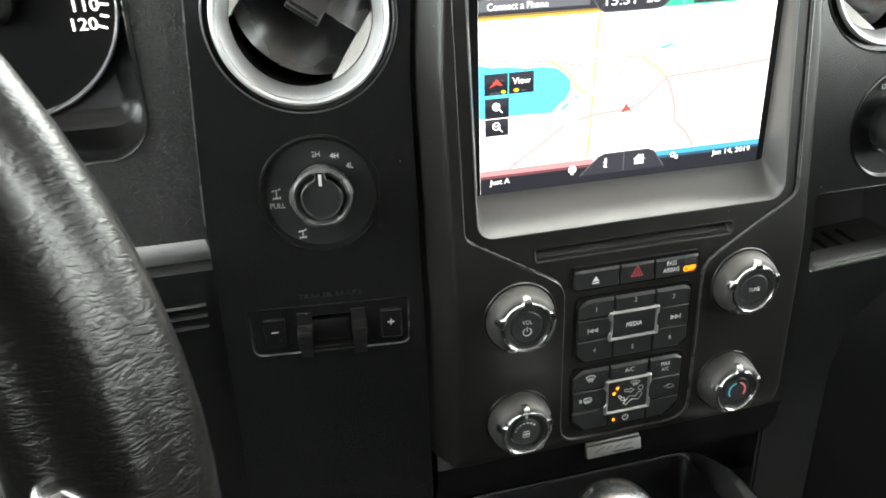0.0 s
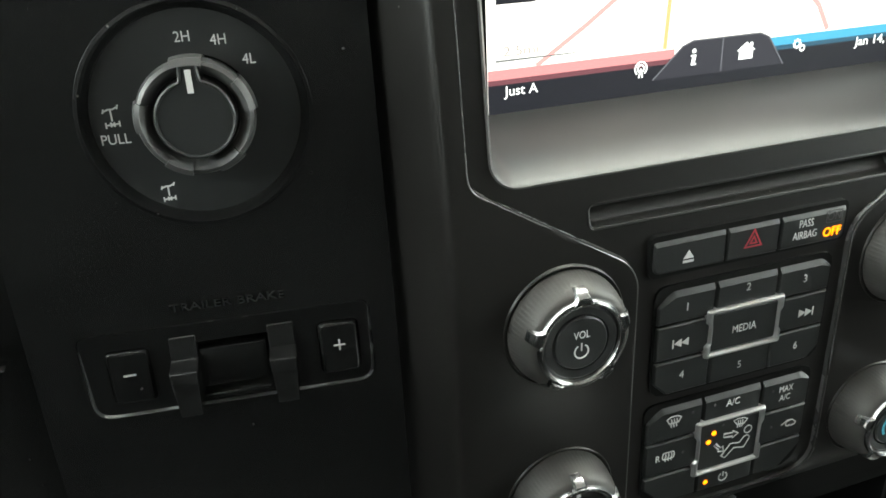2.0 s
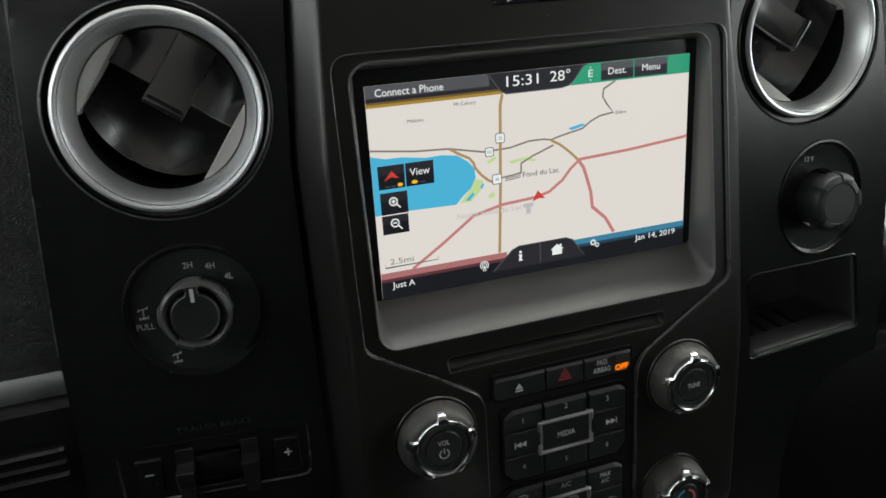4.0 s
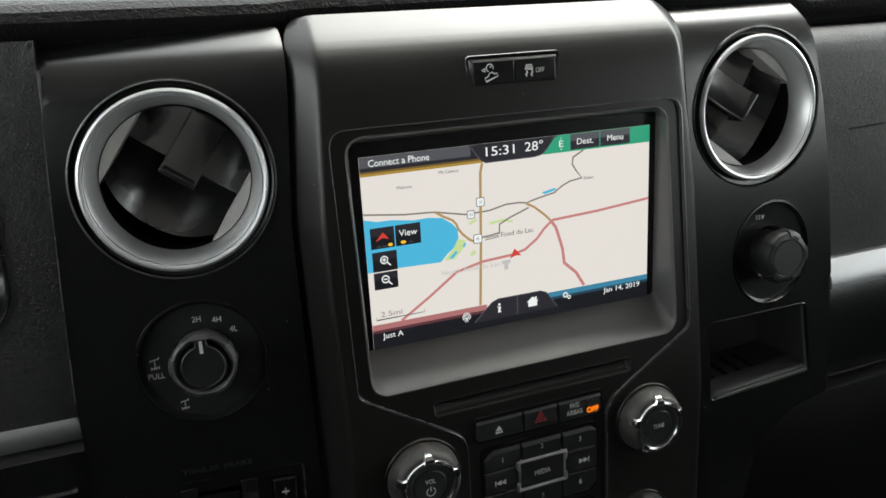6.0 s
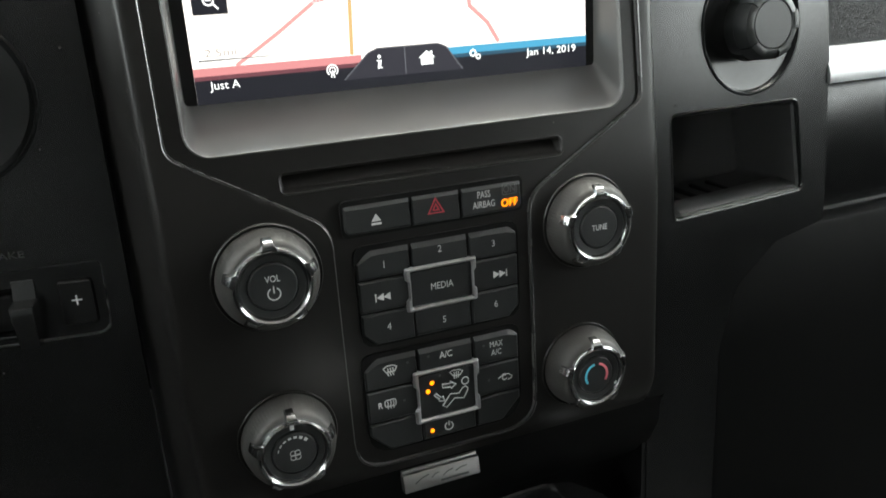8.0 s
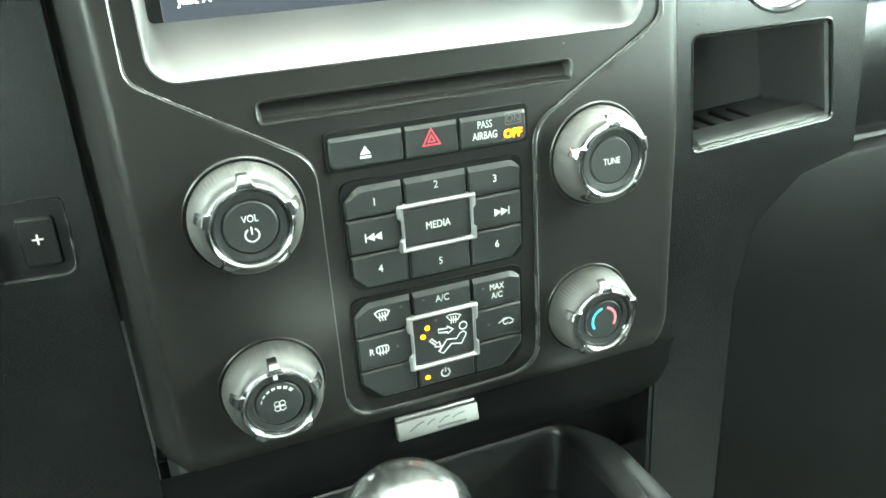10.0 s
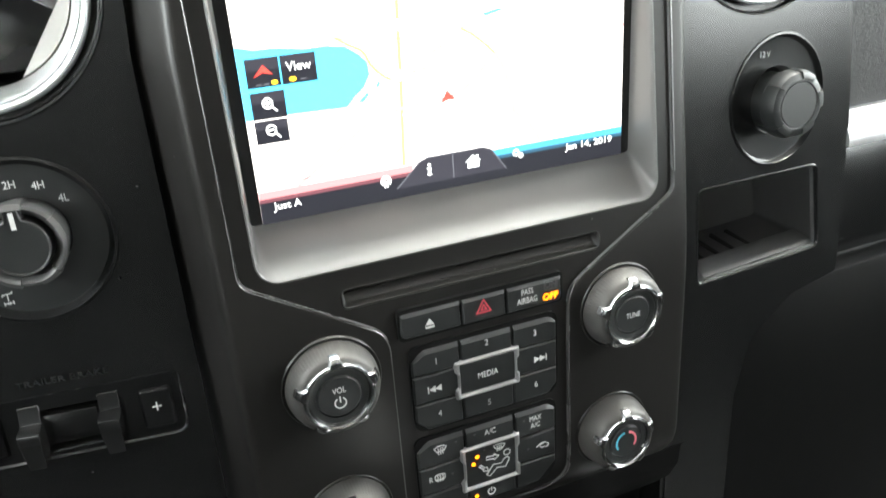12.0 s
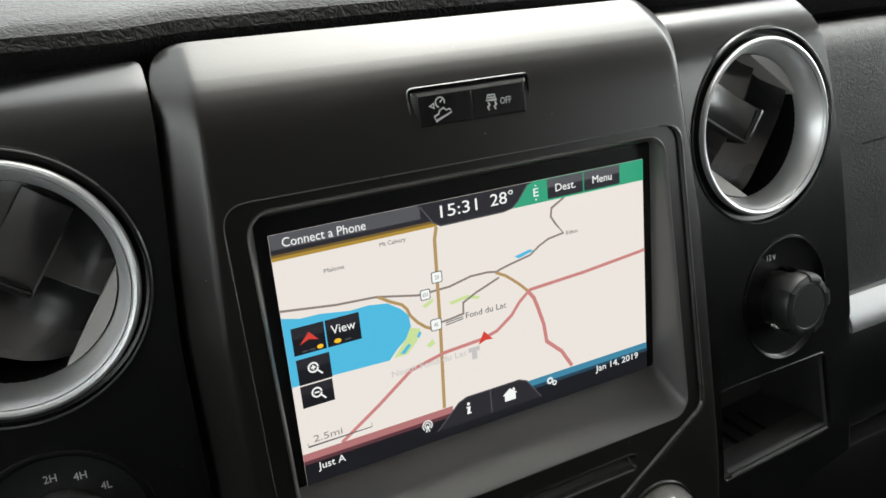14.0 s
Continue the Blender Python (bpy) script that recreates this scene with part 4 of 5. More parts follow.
# ---- round vents ----
def round_vent(c, y0, r, wide, turn, label, rot):
    """A vent with a ring of radius r in a dark surround of radius wide, its louvres turned by that many degrees."""
    v = thing("air_vent", (c[0], y0, c[1]), label, "air vent", "round vents of the dashboard", rot=rot)
    bm = bmesh.new()
    lathe(bm, [(wide + 0.4, 0.8), (wide, -0.5), (wide - 0.7, -0.7), (wide - 1.3, 0.2), (wide - 1.7, 2.2), (r + 1.2, 2.6), (r + 0.6, -0.5)], n=96)
    surround = part("surround", bm, GLOSSY, v, "black gloss surround")
    # outer ridge of the surround; its lighter tone paints in the light it catches
    bm = bmesh.new()
    lathe(bm, [(wide - 0.2, 0.6), (wide - 0.3, -0.7), (wide - 0.65, -0.95), (wide - 1.0, -0.6), (wide - 1.1, 0.4)], n=112)
    part("bead", bm, EDGE, surround, "thin bead toned lighter, as if catching light")
    bm = bmesh.new()
    lathe(bm, [(r + 0.5, 1.5), (r + 0.5, -1.0), (r - 0.1, -2.2), (r - 1.0, -2.6), (r - 2.0, -2.2), (r - 2.5, -1.4)], n=112)
    ring = part("ring", bm, SILVER, v, "satin silver ring")
    b = r - 7.4
    bm = bmesh.new()
    lathe(bm, [(r - 2.4, -0.9), (r - 2.9, -1.3), (r - 3.4, -0.6), (r - 4.6, 1.8), (r - 5.8, 4.8), (r - 6.7, 8.2), (b + 0.1, 11.0), (b, 13.0)], n=112)
    part("inner_cone", bm, SILVER, ring, "satin silver cone")
    bm = bmesh.new()
    lathe(bm, [(b + 0.2, 11.5), (b - 0.1, 13.5), (b - 0.5, 34), (b - 3, 62)], n=72, cap_last=True)
    part("duct", bm, DEEP, v)
    ca, sa = math.cos(radians(turn)), math.sin(radians(turn))

    def turned(bm):
        for w in bm.verts:
            x, z = w.co.x, w.co.z
            w.co.x, w.co.z = x * ca - z * sa, x * sa + z * ca
        return bm

    cut = b * 0.83
    a = math.degrees(math.acos(cut / b))
    for sgn in (1, -1):
        seg = [(x * sgn, z * sgn) for x, z in arc(b - 0.5, -a, a, n=14)]
        part("side_flap", turned(slab(seg, 10.2, 22.0, 0.35)), FLAP, v, "light grey flap")

    def louvre(f, z0, edge, bow, t=2.2):
        """A hollow blade from z0 down to its front edge; f gives the depth along it, bow draws its ends back."""
        bm = bmesh.new()
        front = []
        w = cut - 0.5
        for i in range(33):
            u = i / 16 - 1
            x = u * w
            lim = math.sqrt(max(0.0, (b - 1.2) ** 2 - x * x))
            za, zb = max(-lim, min(lim, z0)), edge(x, lim)
            front.append([bm.verts.new((x, f(j / 13) + bow * u * u, za + (zb - za) * j / 13)) for j in range(14)])
            front[-1].append(bm.verts.new(front[-1][-1].co + Vector((0, 0.9, -0.55))))
        back = [[bm.verts.new(q.co + Vector((0, t, -0.3))) for q in r_] for r_ in front]
        for g_ in (front, back):
            for r1, r2 in zip(g_, g_[1:]):
                for j in range(14):
                    bm.faces.new((r1[j], r1[j + 1], r2[j + 1], r2[j]))
        for j0 in (0, 14):
            for r1, r2, q1, q2 in zip(front, front[1:], back, back[1:]):
                bm.faces.new((r1[j0], r2[j0], q2[j0], q1[j0]))
        for e0 in (0, 32):
            for j in range(14):
                bm.faces.new((front[e0][j], front[e0][j + 1], back[e0][j + 1], back[e0][j]))
        return turned(bm)

    top, low = 0.97 * b, 0.20 * b
    upper = lambda s: 13.5 + 5.6 * (1 - s ** 2)
    part("louvre", louvre(upper, top, lambda x, lim: min(lim, low), 3.5), LOUVRE, v, "hollow black upper louvre")
    part("louvre", louvre(lambda s: 37 - 14 * s ** 1.6, 0.34 * b, lambda x, lim: -0.84 * lim, -10.0), LOUVRE, v, "hollow black lower louvre")
    # the thumb tab rides on the middle of the upper louvre
    bm = bmesh.new()
    pr = [(5.6 + 5.5 * (1 - ((33 - z) / 30) ** 2), z) for z in (33, 28, 23, 18, 14, 11, 8, 6, 4.6, 3.2)] + [(5.4, 2.4), (5.5, 0.6), (6.0, -0.4), (7.6, -0.8), (15, 0.0)]
    hw = 9.3
    rows = []
    for y, z in pr:
        rows.append([bm.verts.new((hw * u, y + (2.0 if abs(u) == 1 else 1.2 * u * u), z)) for u in (-1, -0.93, -0.5, 0, 0.5, 0.93, 1)] + [bm.verts.new((hw, max(y + 6, 16), z)), bm.verts.new((-hw, max(y + 6, 16), z))])
    for r1, r2 in zip(rows, rows[1:]):
        for i in range(9):
            bm.faces.new((r1[i], r1[(i + 1) % 9], r2[(i + 1) % 9], r2[i]))
    bm.faces.new(rows[0]), bm.faces.new(rows[-1])
    tab = part("thumb_tab", turned(bm), LOUVRE, v, "black thumb tab", sharp=28)
    part("tab_slit", turned(slab(rrect(15.5, 1.2, 0.5, 0, 3.3), 5.2, 6.6)), DEEP, tab)
    part("tab_lip", turned(slab(rrect(18.2, 1.9, 0.8, 0, 1.4), 4.6, 6.9, 0.6)), LOUVRE, tab)
    return v


round_vent(LV, y_left(*LV), 43.0, 47.6, -35, "round black air vent with a satin silver ring, louvres tilted", (PITCH, 0, YAW))
round_vent(RV, y_right(RV[1]), 44.2, 49.4, 54, "round black air vent with silver ring, louvres turned steeply", (PITCH, 0, 0))

# ---- drive mode dial ----
KX, KZ = 0.7, 1.0  # the grip sits a little off the middle of the face
dial = thing("drive_mode_dial", (DIAL[0], y_left(DIAL[0]), DIAL[1]), "black four wheel drive dial pointing at two wheel high", "dial", rot=(PITCH, 0, YAW))
bm = bmesh.new()
lathe(bm, [(33.0, 0.6), (32.4, -0.4), (31.4, -0.6), (30.4, 0.4), (29.6, 2.0), (28.8, 2.6)])
part("rim", bm, PANEL, dial)
bm = bmesh.new()
rings(bm, [(circle(30.0), 2.4), (circle(15.6, KX, KZ), 2.4), (circle(15.4, KX, KZ), 6)])
face = part("dial_face", bm, BUTTON, dial)
for s, x, z in (("2H", -0.7, 21.6), ("4H", 8.9, 20.1), ("4L", 16.4, 14.2)):
    part("mode_word", text(s, 2.9, x, z, 2.25, wide=0.9), PRINT, face)
part("mode_word", text("PULL", 2.9, -23.3, -5.0, 2.25, wide=0.9), PRINT, face)


def axle(cx, cz, g):
    st = [[(-2.8, 2.6), (-0.9, 3.3), (1.0, 3.3), (2.9, 4.2)], [(-3.2, 1.8), (-2.6, 3.6)], [(2.6, 3.2), (3.2, 5.0)], [(0, 3.2), (0, -1.6)], [(-2.6, -3.2), (2.6, -2.8)], [(-2.7, -4.4), (-2.7, -2.0)], [(2.7, -4.0), (2.7, -1.6)], [(-0.9, -3.9), (0.9, -2.1)], [(-0.9, -2.1), (0.9, -3.9)]]
    return lines([[(cx + x * g, cz + z * g) for x, z in p] for p in st], 0.42, 2.25)



part("axle_icon", axle(-23.2, 1.2, 0.68), PRINT, face)
part("axle_icon", axle(-11.8, -22.2, 0.60), PRINT, face)
bm = bmesh.new()
lathe(bm, [(14.6, 5), (15.4, -3.0), (16.0, -7.6), (15.4, -9.4), (14.4, -10.0), (13.3, -9.2), (12.4, -7.8), (11.7, -7.0), (11.5, -5.0)], KX, KZ, n=80)
rim = part("dial_ring", bm, RING4, dial, "dark grey grip ring")
for a0, a1, proud in ((76, 106, 1.0), (4, 38, 0.5), (160, 190, 0.3), (230, 258, 0.3), (286, 314, 0.3)):
    bm = bmesh.new()
    prof = [(15.2, 3), (16.6 + proud * 0.3, -7.2), (16.0 + proud * 0.3, -9.6 - proud), (14.4, -10.6 - proud), (13.0, -9.8 - proud * 0.6), (12.2, -8.0)]
    rows = [[bm.verts.new((KX + r * math.cos(radians(a)), y, KZ + r * math.sin(radians(a)))) for r, y in prof] for a in [a0 + (a1 - a0) * j / 7 for j in range(8)]]
    for r1, r2 in zip(rows, rows[1:]):
        for i in range(len(prof) - 1):
            bm.faces.new((r1[i], r1[i + 1], r2[i + 1], r2[i]))
    bm.faces.new(rows[0]), bm.faces.new(rows[-1])
    part("grip", bm, RING4, rim)
key = [(x + KX, z + KZ) for x, z in arc(10.8, 107, 433, n=40) + [(2.9, 11.6), (2.6, 14.6), (-2.6, 14.6), (-2.9, 11.6)]]
bm = bmesh.new()
rings(bm, [(inset(key, 1.0), -11.0), (inset(key, 0.9), -11.4), (inset(key, 0.5), -11.6), (inset(key, 0.1), -11.3), (key, -10.6), (key, -3)], cap_first=True)
cap = part("dial_cap", bm, BUTTON, dial, "black keyhole shaped cap with a raised edge")
part("pointer", slab(quad(KX - 0.8, 7.0 + KZ, KX + 0.8, 13.2 + KZ), -11.3, -10.9), PRINT, cap)

# ---- trailer brake controller ----
tb = thing("trailer_brake_controller", (-176.4, y_left(-176.4, -119.8), -119.8), "black trailer brake controller with plus and minus buttons and squeeze levers", "brake controller", rot=(PITCH, 0, YAW))
o = rounded([(44.6, 14.5, 3), (-44.8, 14.5, 3), (-44.3, -14.5, 6), (44.6, -14.5, 6)], 4)
bm = bmesh.new()
rings(bm, [(inset(o, -0.5), lambda x, z: 1.2 + (0.6 if z > 4 else 0)), (inset(o, -0.4), lambda x, z: 0.3 + (0.6 if z > 4 else 0)), (inset(o, 0.2), lambda x, z: -0.4 + (0.7 if z > 4 else 0)), (inset(o, 0.9), lambda x, z: 0.5 + (0.6 if z > 4 else 0)), (inset(o, 1.1), 2.5)])
part("housing_lip", bm, EDGE, tb, "raised lip, polished along the bottom")
part("housing", sheet(inset(o, 0.05), [rrect(23, 20, 1.5, 0.9, -2), rrect(13.2, 18.8, 2, -31.2, -0.7), rrect(13.2, 18.8, 2, 34.0, -0.7)], lambda x, z: 0.35, 8.0, 7.0), PANEL, tb)
part("backing", slab(inset(o, 1.6), 7.0, 10), DEEP, tb)
for x, s in ((-31.2, "minus"), (34.0, "plus")):
    b = part("button", slab(rounded([(x + 6.2, 8.2, 1.8), (x - 6.2, 8.4, 1.8), (x - 6.2, -9.6, 1.8), (x + 6.2, -9.6, 1.8)], 4), -1.3, 8, 0.9), PANEL, tb, sharp=18)
    st = [[(x - 1.9, 0.5), (x + 1.9, 0.5)]]
    if s == "plus":
        st.append([(x, -1.4), (x, 2.4)])
    part(s + "_sign", lines(st, 0.6, -1.45), PRINT, b)
part("slider_bar", slab(rrect(22, 14, 0.8, 0, -2), 1.0, 8, 0.6), PANEL, tb)
part("slider_ledge", slab(rrect(22, 2.0, 0.5, 0, -11.2), -1.2, 8, 0.6), PANEL, tb)
for x in (-14.2, 16.0):
    prof = [(5, 11.0), (0.6, 10.8), (0.0, 10.2), (-1.2, 3.2), (-2.0, 2.8), (-7.8, 2.4), (-8.5, 2.0), (-8.8, 1.2), (-8.8, -2.4), (-6.6, -14.2), (5, -14.2)]
    bm = bmesh.new()
    rows = [[bm.verts.new((x + sx * (4.2 - 0.05 * max(0.0, 2.0 - z)), y, z)) for y, z in prof] for sx in (-1, -0.92, 0.92, 1)]
    for i in (0, 3):
        for w in rows[i]:
            w.co.y += 0.4
    for r1, r2 in zip(rows, rows[1:]):
        for i in range(len(prof)):
            j = (i + 1) % len(prof)
            bm.faces.new((r1[i], r1[j], r2[j], r2[i]))
    bm.faces.new(rows[0]), bm.faces.new(rows[-1])
    part("squeeze_lever", bm, GLOSSY, tb, sharp=28)
part("raised_lettering", text("TRAILER BRAKE", 2.6, 1.5, 20.6, -0.45, wide=1.35, deep=1.0), BUTTON, tb, "raised black lettering")
part("side_edge", lines([[(-45.0, -6), (-45.6, 8), (-46.8, 22), (-47.6, 28)]], 0.7, -0.1), GLOSSY, tb, "faint raised edge")

# ---- power socket ----
sock = thing("power_socket", (SOCK[0], y_right(SOCK[1]), SOCK[1]), "twelve volt power socket with a ribbed black cover", "power socket", rot=(PITCH, 0, 0))
bm = bmesh.new()
e = 33.5 / 30.0
rings(bm, [(circle(r, rz=r * e), y) for r, y in ((31.6, 0.4), (31.2, -0.7), (30.2, -0.8), (29.2, 1.2), (28.6, 1.8), (27, 2.0), (16, 2.1), (15, 8))])
cup = part("cup", bm, PANEL, sock, "shallow oval cup")
part("volt_word", text("12", 3.0, -10.2, 24.5, 1.7, wide=0.95), PRINT, cup)
part("volt_word", text("V", 3.0, -6.2, 24.3, 1.7, wide=0.95), PRINT, cup)
bm = bmesh.new()
lathe(bm, [(14.4, 6), (14.4, -6.5), (14.0, -7.5)], cx=-1)
part("collar", bm, BUTTON, sock)
bm = bmesh.new()
lathe(bm, [(16.2, -6.8), (17.0, -8), (16.7, -13), (15.8, -15.4), (14.1, -16.4), (12.2, -16.6), (11.6, -16.0), (11.2, -16.4)], cx=-2, n=64, cap_last=True)
kn = part("cover", bm, BUTTON, sock, "ribbed black cover")
for a in (70, 5, -60, -125, 170, 125):
    bm = bmesh.new()
    prof = [(17.6, -8), (17.5, -13.4), (16.4, -16.2), (14.3, -17.2), (12.8, -17.0)]
    rows = [[bm.verts.new((-2 + r * math.cos(radians(q)), y, r * math.sin(radians(q)))) for r, y in prof] for q in [a - 16 + 32 * j / 5 for j in range(6)]]
    for r1, r2 in zip(rows, rows[1:]):
        for i in range(4):
            bm.faces.new((r1[i], r1[i + 1], r2[i + 1], r2[i]))
    bm.faces.new(rows[0]), bm.faces.new(rows[-1])
    part("grip", bm, BUTTON, kn)

# ---- open cubby ----
cub = thing("open_cubby", (178.0, y_right(-107.0), -107.0), "empty open black cubby with a ribbed floor", "storage cubby", rot=(PITCH, 0, 0))
P = [(x - 178, z + 107) for x, z in POCK]
bm = bmesh.new()
inner = [(x * 0.95 + 2.5, z * 0.92 + 0.3) for x, z in P]
rings(bm, [(inset(P, 0.3), 1.6), (inset(P, 0.6), 2.2), (inset(P, 1.2), 3.4), (inner, 8), ([(x * 0.92 + 8, z * 0.85 - 0.5) for x, z in P], 55)], cap_last=True)
part("liner", bm, CUBBY, cub, "black liner")
bm = bmesh.new()
rings(bm, [(inset(P, -1.5), 0.5), (inset(P, -1.3), -0.05), (inset(P, -0.8), -0.35), (inset(P, -0.3), -0.25), (inset(P, 0.2), 0.3), (inset(P, 0.4), 2.0)])
part("lip", bm, PANEL, cub, "smooth rounded lip")
low = [p for p in inner if p[1] < -18]
x0, x1 = min(p[0] for p in low) + 1.5, max(p[0] for p in low) - 1.5
zf = lambda x: inner_z + 0.055 * (x - x0)
inner_z = min(p[1] for p in low) + 0.6
bm = bmesh.new()
rows = [[bm.verts.new((x, y, zf(x) + dz)) for x in [x0 + (x1 - x0) * i / 8 for i in range(9)]] for y, dz in ((0.2, -3.6), (0.4, -2.4), (1.2, -1.7), (2.6, -1.6), (3.4, -0.8), (4.4, -0.1), (5.6, 0.3), (16.5, 2.0), (17.5, 1.8), (18.2, -2.0))]
for r1, r2 in zip(rows, rows[1:]):
    for i in range(8):
        bm.faces.new((r1[i], r1[i + 1], r2[i + 1], r2[i]))
part("front_ledge", bm, CUBBYEDGE, cub, "smooth satin ledge along the front of the floor")
for i in range(5):
    bm = bmesh.new()
    x = -34 + i * 11.5
    v = []
    for y in (18, 44):
        for dx, dz in ((-1.2, -24.6), (-0.9, -22.6), (0.9, -22.5), (1.2, -24.5)):
            v.append(bm.verts.new((x + dx + (y - 14) * 0.12, y, dz + 0.2 + i * 0.28 + (y - 14) * 0.06)))
    for i2 in range(4):
        bm.faces.new((v[i2], v[(i2 + 1) % 4], v[4 + (i2 + 1) % 4], v[4 + i2]))
    bm.faces.new(v[:4]), bm.faces.new(v[4:])
    part("floor_rib", bm, DEEP, cub)

# ---- silver trim strips ----
def trim_strip(x0, x1, z0, z1, y, cut, tilt, label):
    t = thing("trim_strip", ((x0 + x1) / 2, y, (z0 + z1) / 2), label, "trim")
    w, h = (x1 - x0) / 2, (z1 - z0) / 2
    o = [(w + (cut if cut > 0 else 0), -h), (w, h), (-w, h), (-w + (cut if cut < 0 else 0), -h)]
    bm = bmesh.new()
    n = 8
    rows = []
    for i in range(n + 1):
        s = i / n
        z = h - 2 * h * s
        y_ = 3.0 * (2 * s - 1) ** 2 - tilt * s
        xl = o[2][0] + (o[3][0] - o[2][0]) * s
        xr = o[1][0] + (o[0][0] - o[1][0]) * s
        rows.append([bm.verts.new((xl + (xr - xl) * j / 10, y_, z)) for j in range(11)])
    for r1, r2 in zip(rows, rows[1:]):
        for j in range(10):
            bm.faces.new((r1[j], r1[j + 1], r2[j + 1], r2[j]))
    edge = [rows[0], [r[-1] for r in rows], rows[-1][::-1], [r[0] for r in rows][::-1]]
    for e in edge:
        back = [bm.verts.new(q.co + Vector((0, 8, 0))) for q in e]
        for i in range(len(e) - 1):
            bm.faces.new((e[i], e[i + 1], back[i + 1], back[i]))
    part("strip", bm, STRIP, t)


trim_strip(-420, -238, -76.5, -62, 20, 4.5, 2.0, "satin silver trim strip under the instrument cluster")
trim_strip(236.8, 700, -74, -55.5, 4, 0, 9.0, "satin silver trim strip along the passenger dash")

# ---- passenger dash pad ----
pad_r = thing("passenger_dash_pad", (0, 0, 0), "grained black vinyl dash pad with an airbag seam", "dash pad")
prof = [(70, 100), (42, 99.5), (30, 99), (22, 97.2), (16.5, 93.6), (13.4, 88.6), (12.2, 82), (11.8, 60), (11, 20), (10, -30), (12, -56), (22, -57)]
part("pad", sweep(prof, [(lambda x: (lambda p: (x + (0.0 if x > 250 else max(-30.0, -0.13 * p[1]) + 6), p[0] + 0.00006 * (x - 240) ** 2, p[1])))(x) for x in (222, 300, 420, 560, 700)]), LEATHER, pad_r)
part("airbag_seam", lines([[(254, 32.6), (300, 34.0), (420, 36), (700, 38)]], 1.3, 10.4), DEEP, pad_r, "thin dark seam")
lower = thing("lower_dash_panel", (0, 0, 0), "plain dark lower dash panel on the passenger side", "dash panel")
prof = [(8, -73), (4, -85), (4, -110), (6, -135), (10, -146), (16, -149)]
part("panel", sweep(prof, [(lambda x: (lambda p: (x, p[0], p[1])))(x) for x in (232, 330, 450, 700)]), PANEL, lower)
glove = thing("glove_box", (0, 0, 0), "closed dark glove box door", "glove box")
door = rounded([(700, -143, 6), (240, -151.5, 4), (206, -158, 18), (181, -179, 22), (172, -215, 20), (170, -430, 4), (700, -430, 6)], 6)
part("door", slab(door, 0.5, 30, 2.5), TRIMWALL, glove)

# ---- driver's side: bezel of the cluster, vinyl strip, gauge ----
clu = thing("instrument_cluster", (-290, 30, 40), "instrument cluster with a round speedometer behind a vinyl hood", "instrument cluster")
CO = rrect(150, 120, 22, -40, 5, 8)
part("hood", sheet([(65.5, 77), (-200, 77), (-200, -105), (54.5, -105), (58, -30)], [CO], lambda x, z: -9 + 0.0008 * (x - 50) ** 2 * 0.2, 9.0, 6.0), COARSE, clu, "grained vinyl surround")
bm = bmesh.new()
rings(bm, [(inset(CO, -1.8), -8.5), (inset(CO, -0.8), -11), (inset(CO, 0.6), -9.5), (inset(CO, 3.0), 6), (inset(CO, 6), 34), (inset(CO, 14), 38)], cap_last=True)
part("recess", bm, GLOSSY, clu, "gloss black recess")
GC = (-32.4, 20.7)
bm = bmesh.new()
lathe(bm, [(60.4, 33), (61.0, 28.5), (60.0, 27.0), (59.0, 28.5), (58.6, 36)], *GC)
gauge = part("gauge_ring", bm, SILVER, clu, "thin chrome ring")
bm = bmesh.new()
lathe(bm, [(58.8, 33), (36, 34), (12, 34.5)], *GC, cap_last=True)
part("gauge_face", bm, DEEP, clu)
GLOWW = glow("lit_gauge_white", (0.9, 0.88, 0.85), 1.3)
part("ticks", shape([[(GC[0] + r * math.cos(a + w), GC[1] + r * math.sin(a + w)) for r, w in ((51.5 if i % 2 else 49.5, -0.013), (55.5, -0.011), (55.5, 0.011), (51.5 if i % 2 else 49.5, 0.013))] for i, a in [(i, radians(-18 + 6.2 * i)) for i in range(34)]], 32), GLOWW, clu)
part("number", text("120", 6.2, GC[0] + 41.2, GC[1] - 14.4, 32.2, wide=1.1, bold=0.03), GLOWW, clu)
part("number", text("110", 6.2, GC[0] + 43.5, GC[1] - 5.0, 32.2, wide=1.1, bold=0.03), GLOWW, clu)
bm = bmesh.new()
lathe(bm, [(13, 33), (12.5, 22), (10, 20)], GC[0], GC[1], cap_last=True)
part("needle_hub", bm, DEEP, clu)
lowl = thing("knee_panel", (0, 0, 0), "dark lower dash panel with slim vent slots", "dash panel")
bm = sweep([(22, -76), (14, -80), (12, -100), (14, -160), (24, -260)], [(lambda x: (lambda p: (x, p[0], p[1])))(x) for x in (-229.5, -300, -420, -520)])
part("panel", bm, PANEL, lowl)
for z in (-98.8, -105.2, -111.8):
    part("vent_slat", slab(quad(-330, z - 0.2, -241.8, z + 0.2), 8.8, 16, 0.1), EDGE, lowl)

# ---- steering wheel ----
wheel = thing("steering_wheel", (-410, -289, -3), "black leather steering wheel with a thick grained rim", "steering wheel", rot=(-12, 0, 12))
bm = bmesh.new()
N, K = 96, 40
def rim_point(a, b):
    w = 16.5 + 2.5 * math.exp(-((a if a < math.pi else a - 2 * math.pi) / 0.42 - 0.3) ** 2)
    dent = 1 - 0.12 * math.exp(-((b - radians(308)) / radians(15)) ** 2)  # a shallow valley beside the outer ridge
    r = 190 - w + w * dent * math.cos(b)
    return r * math.cos(a), 16 * dent * math.sin(b) * (1 - 0.1 * math.cos(b)), r * math.sin(a)


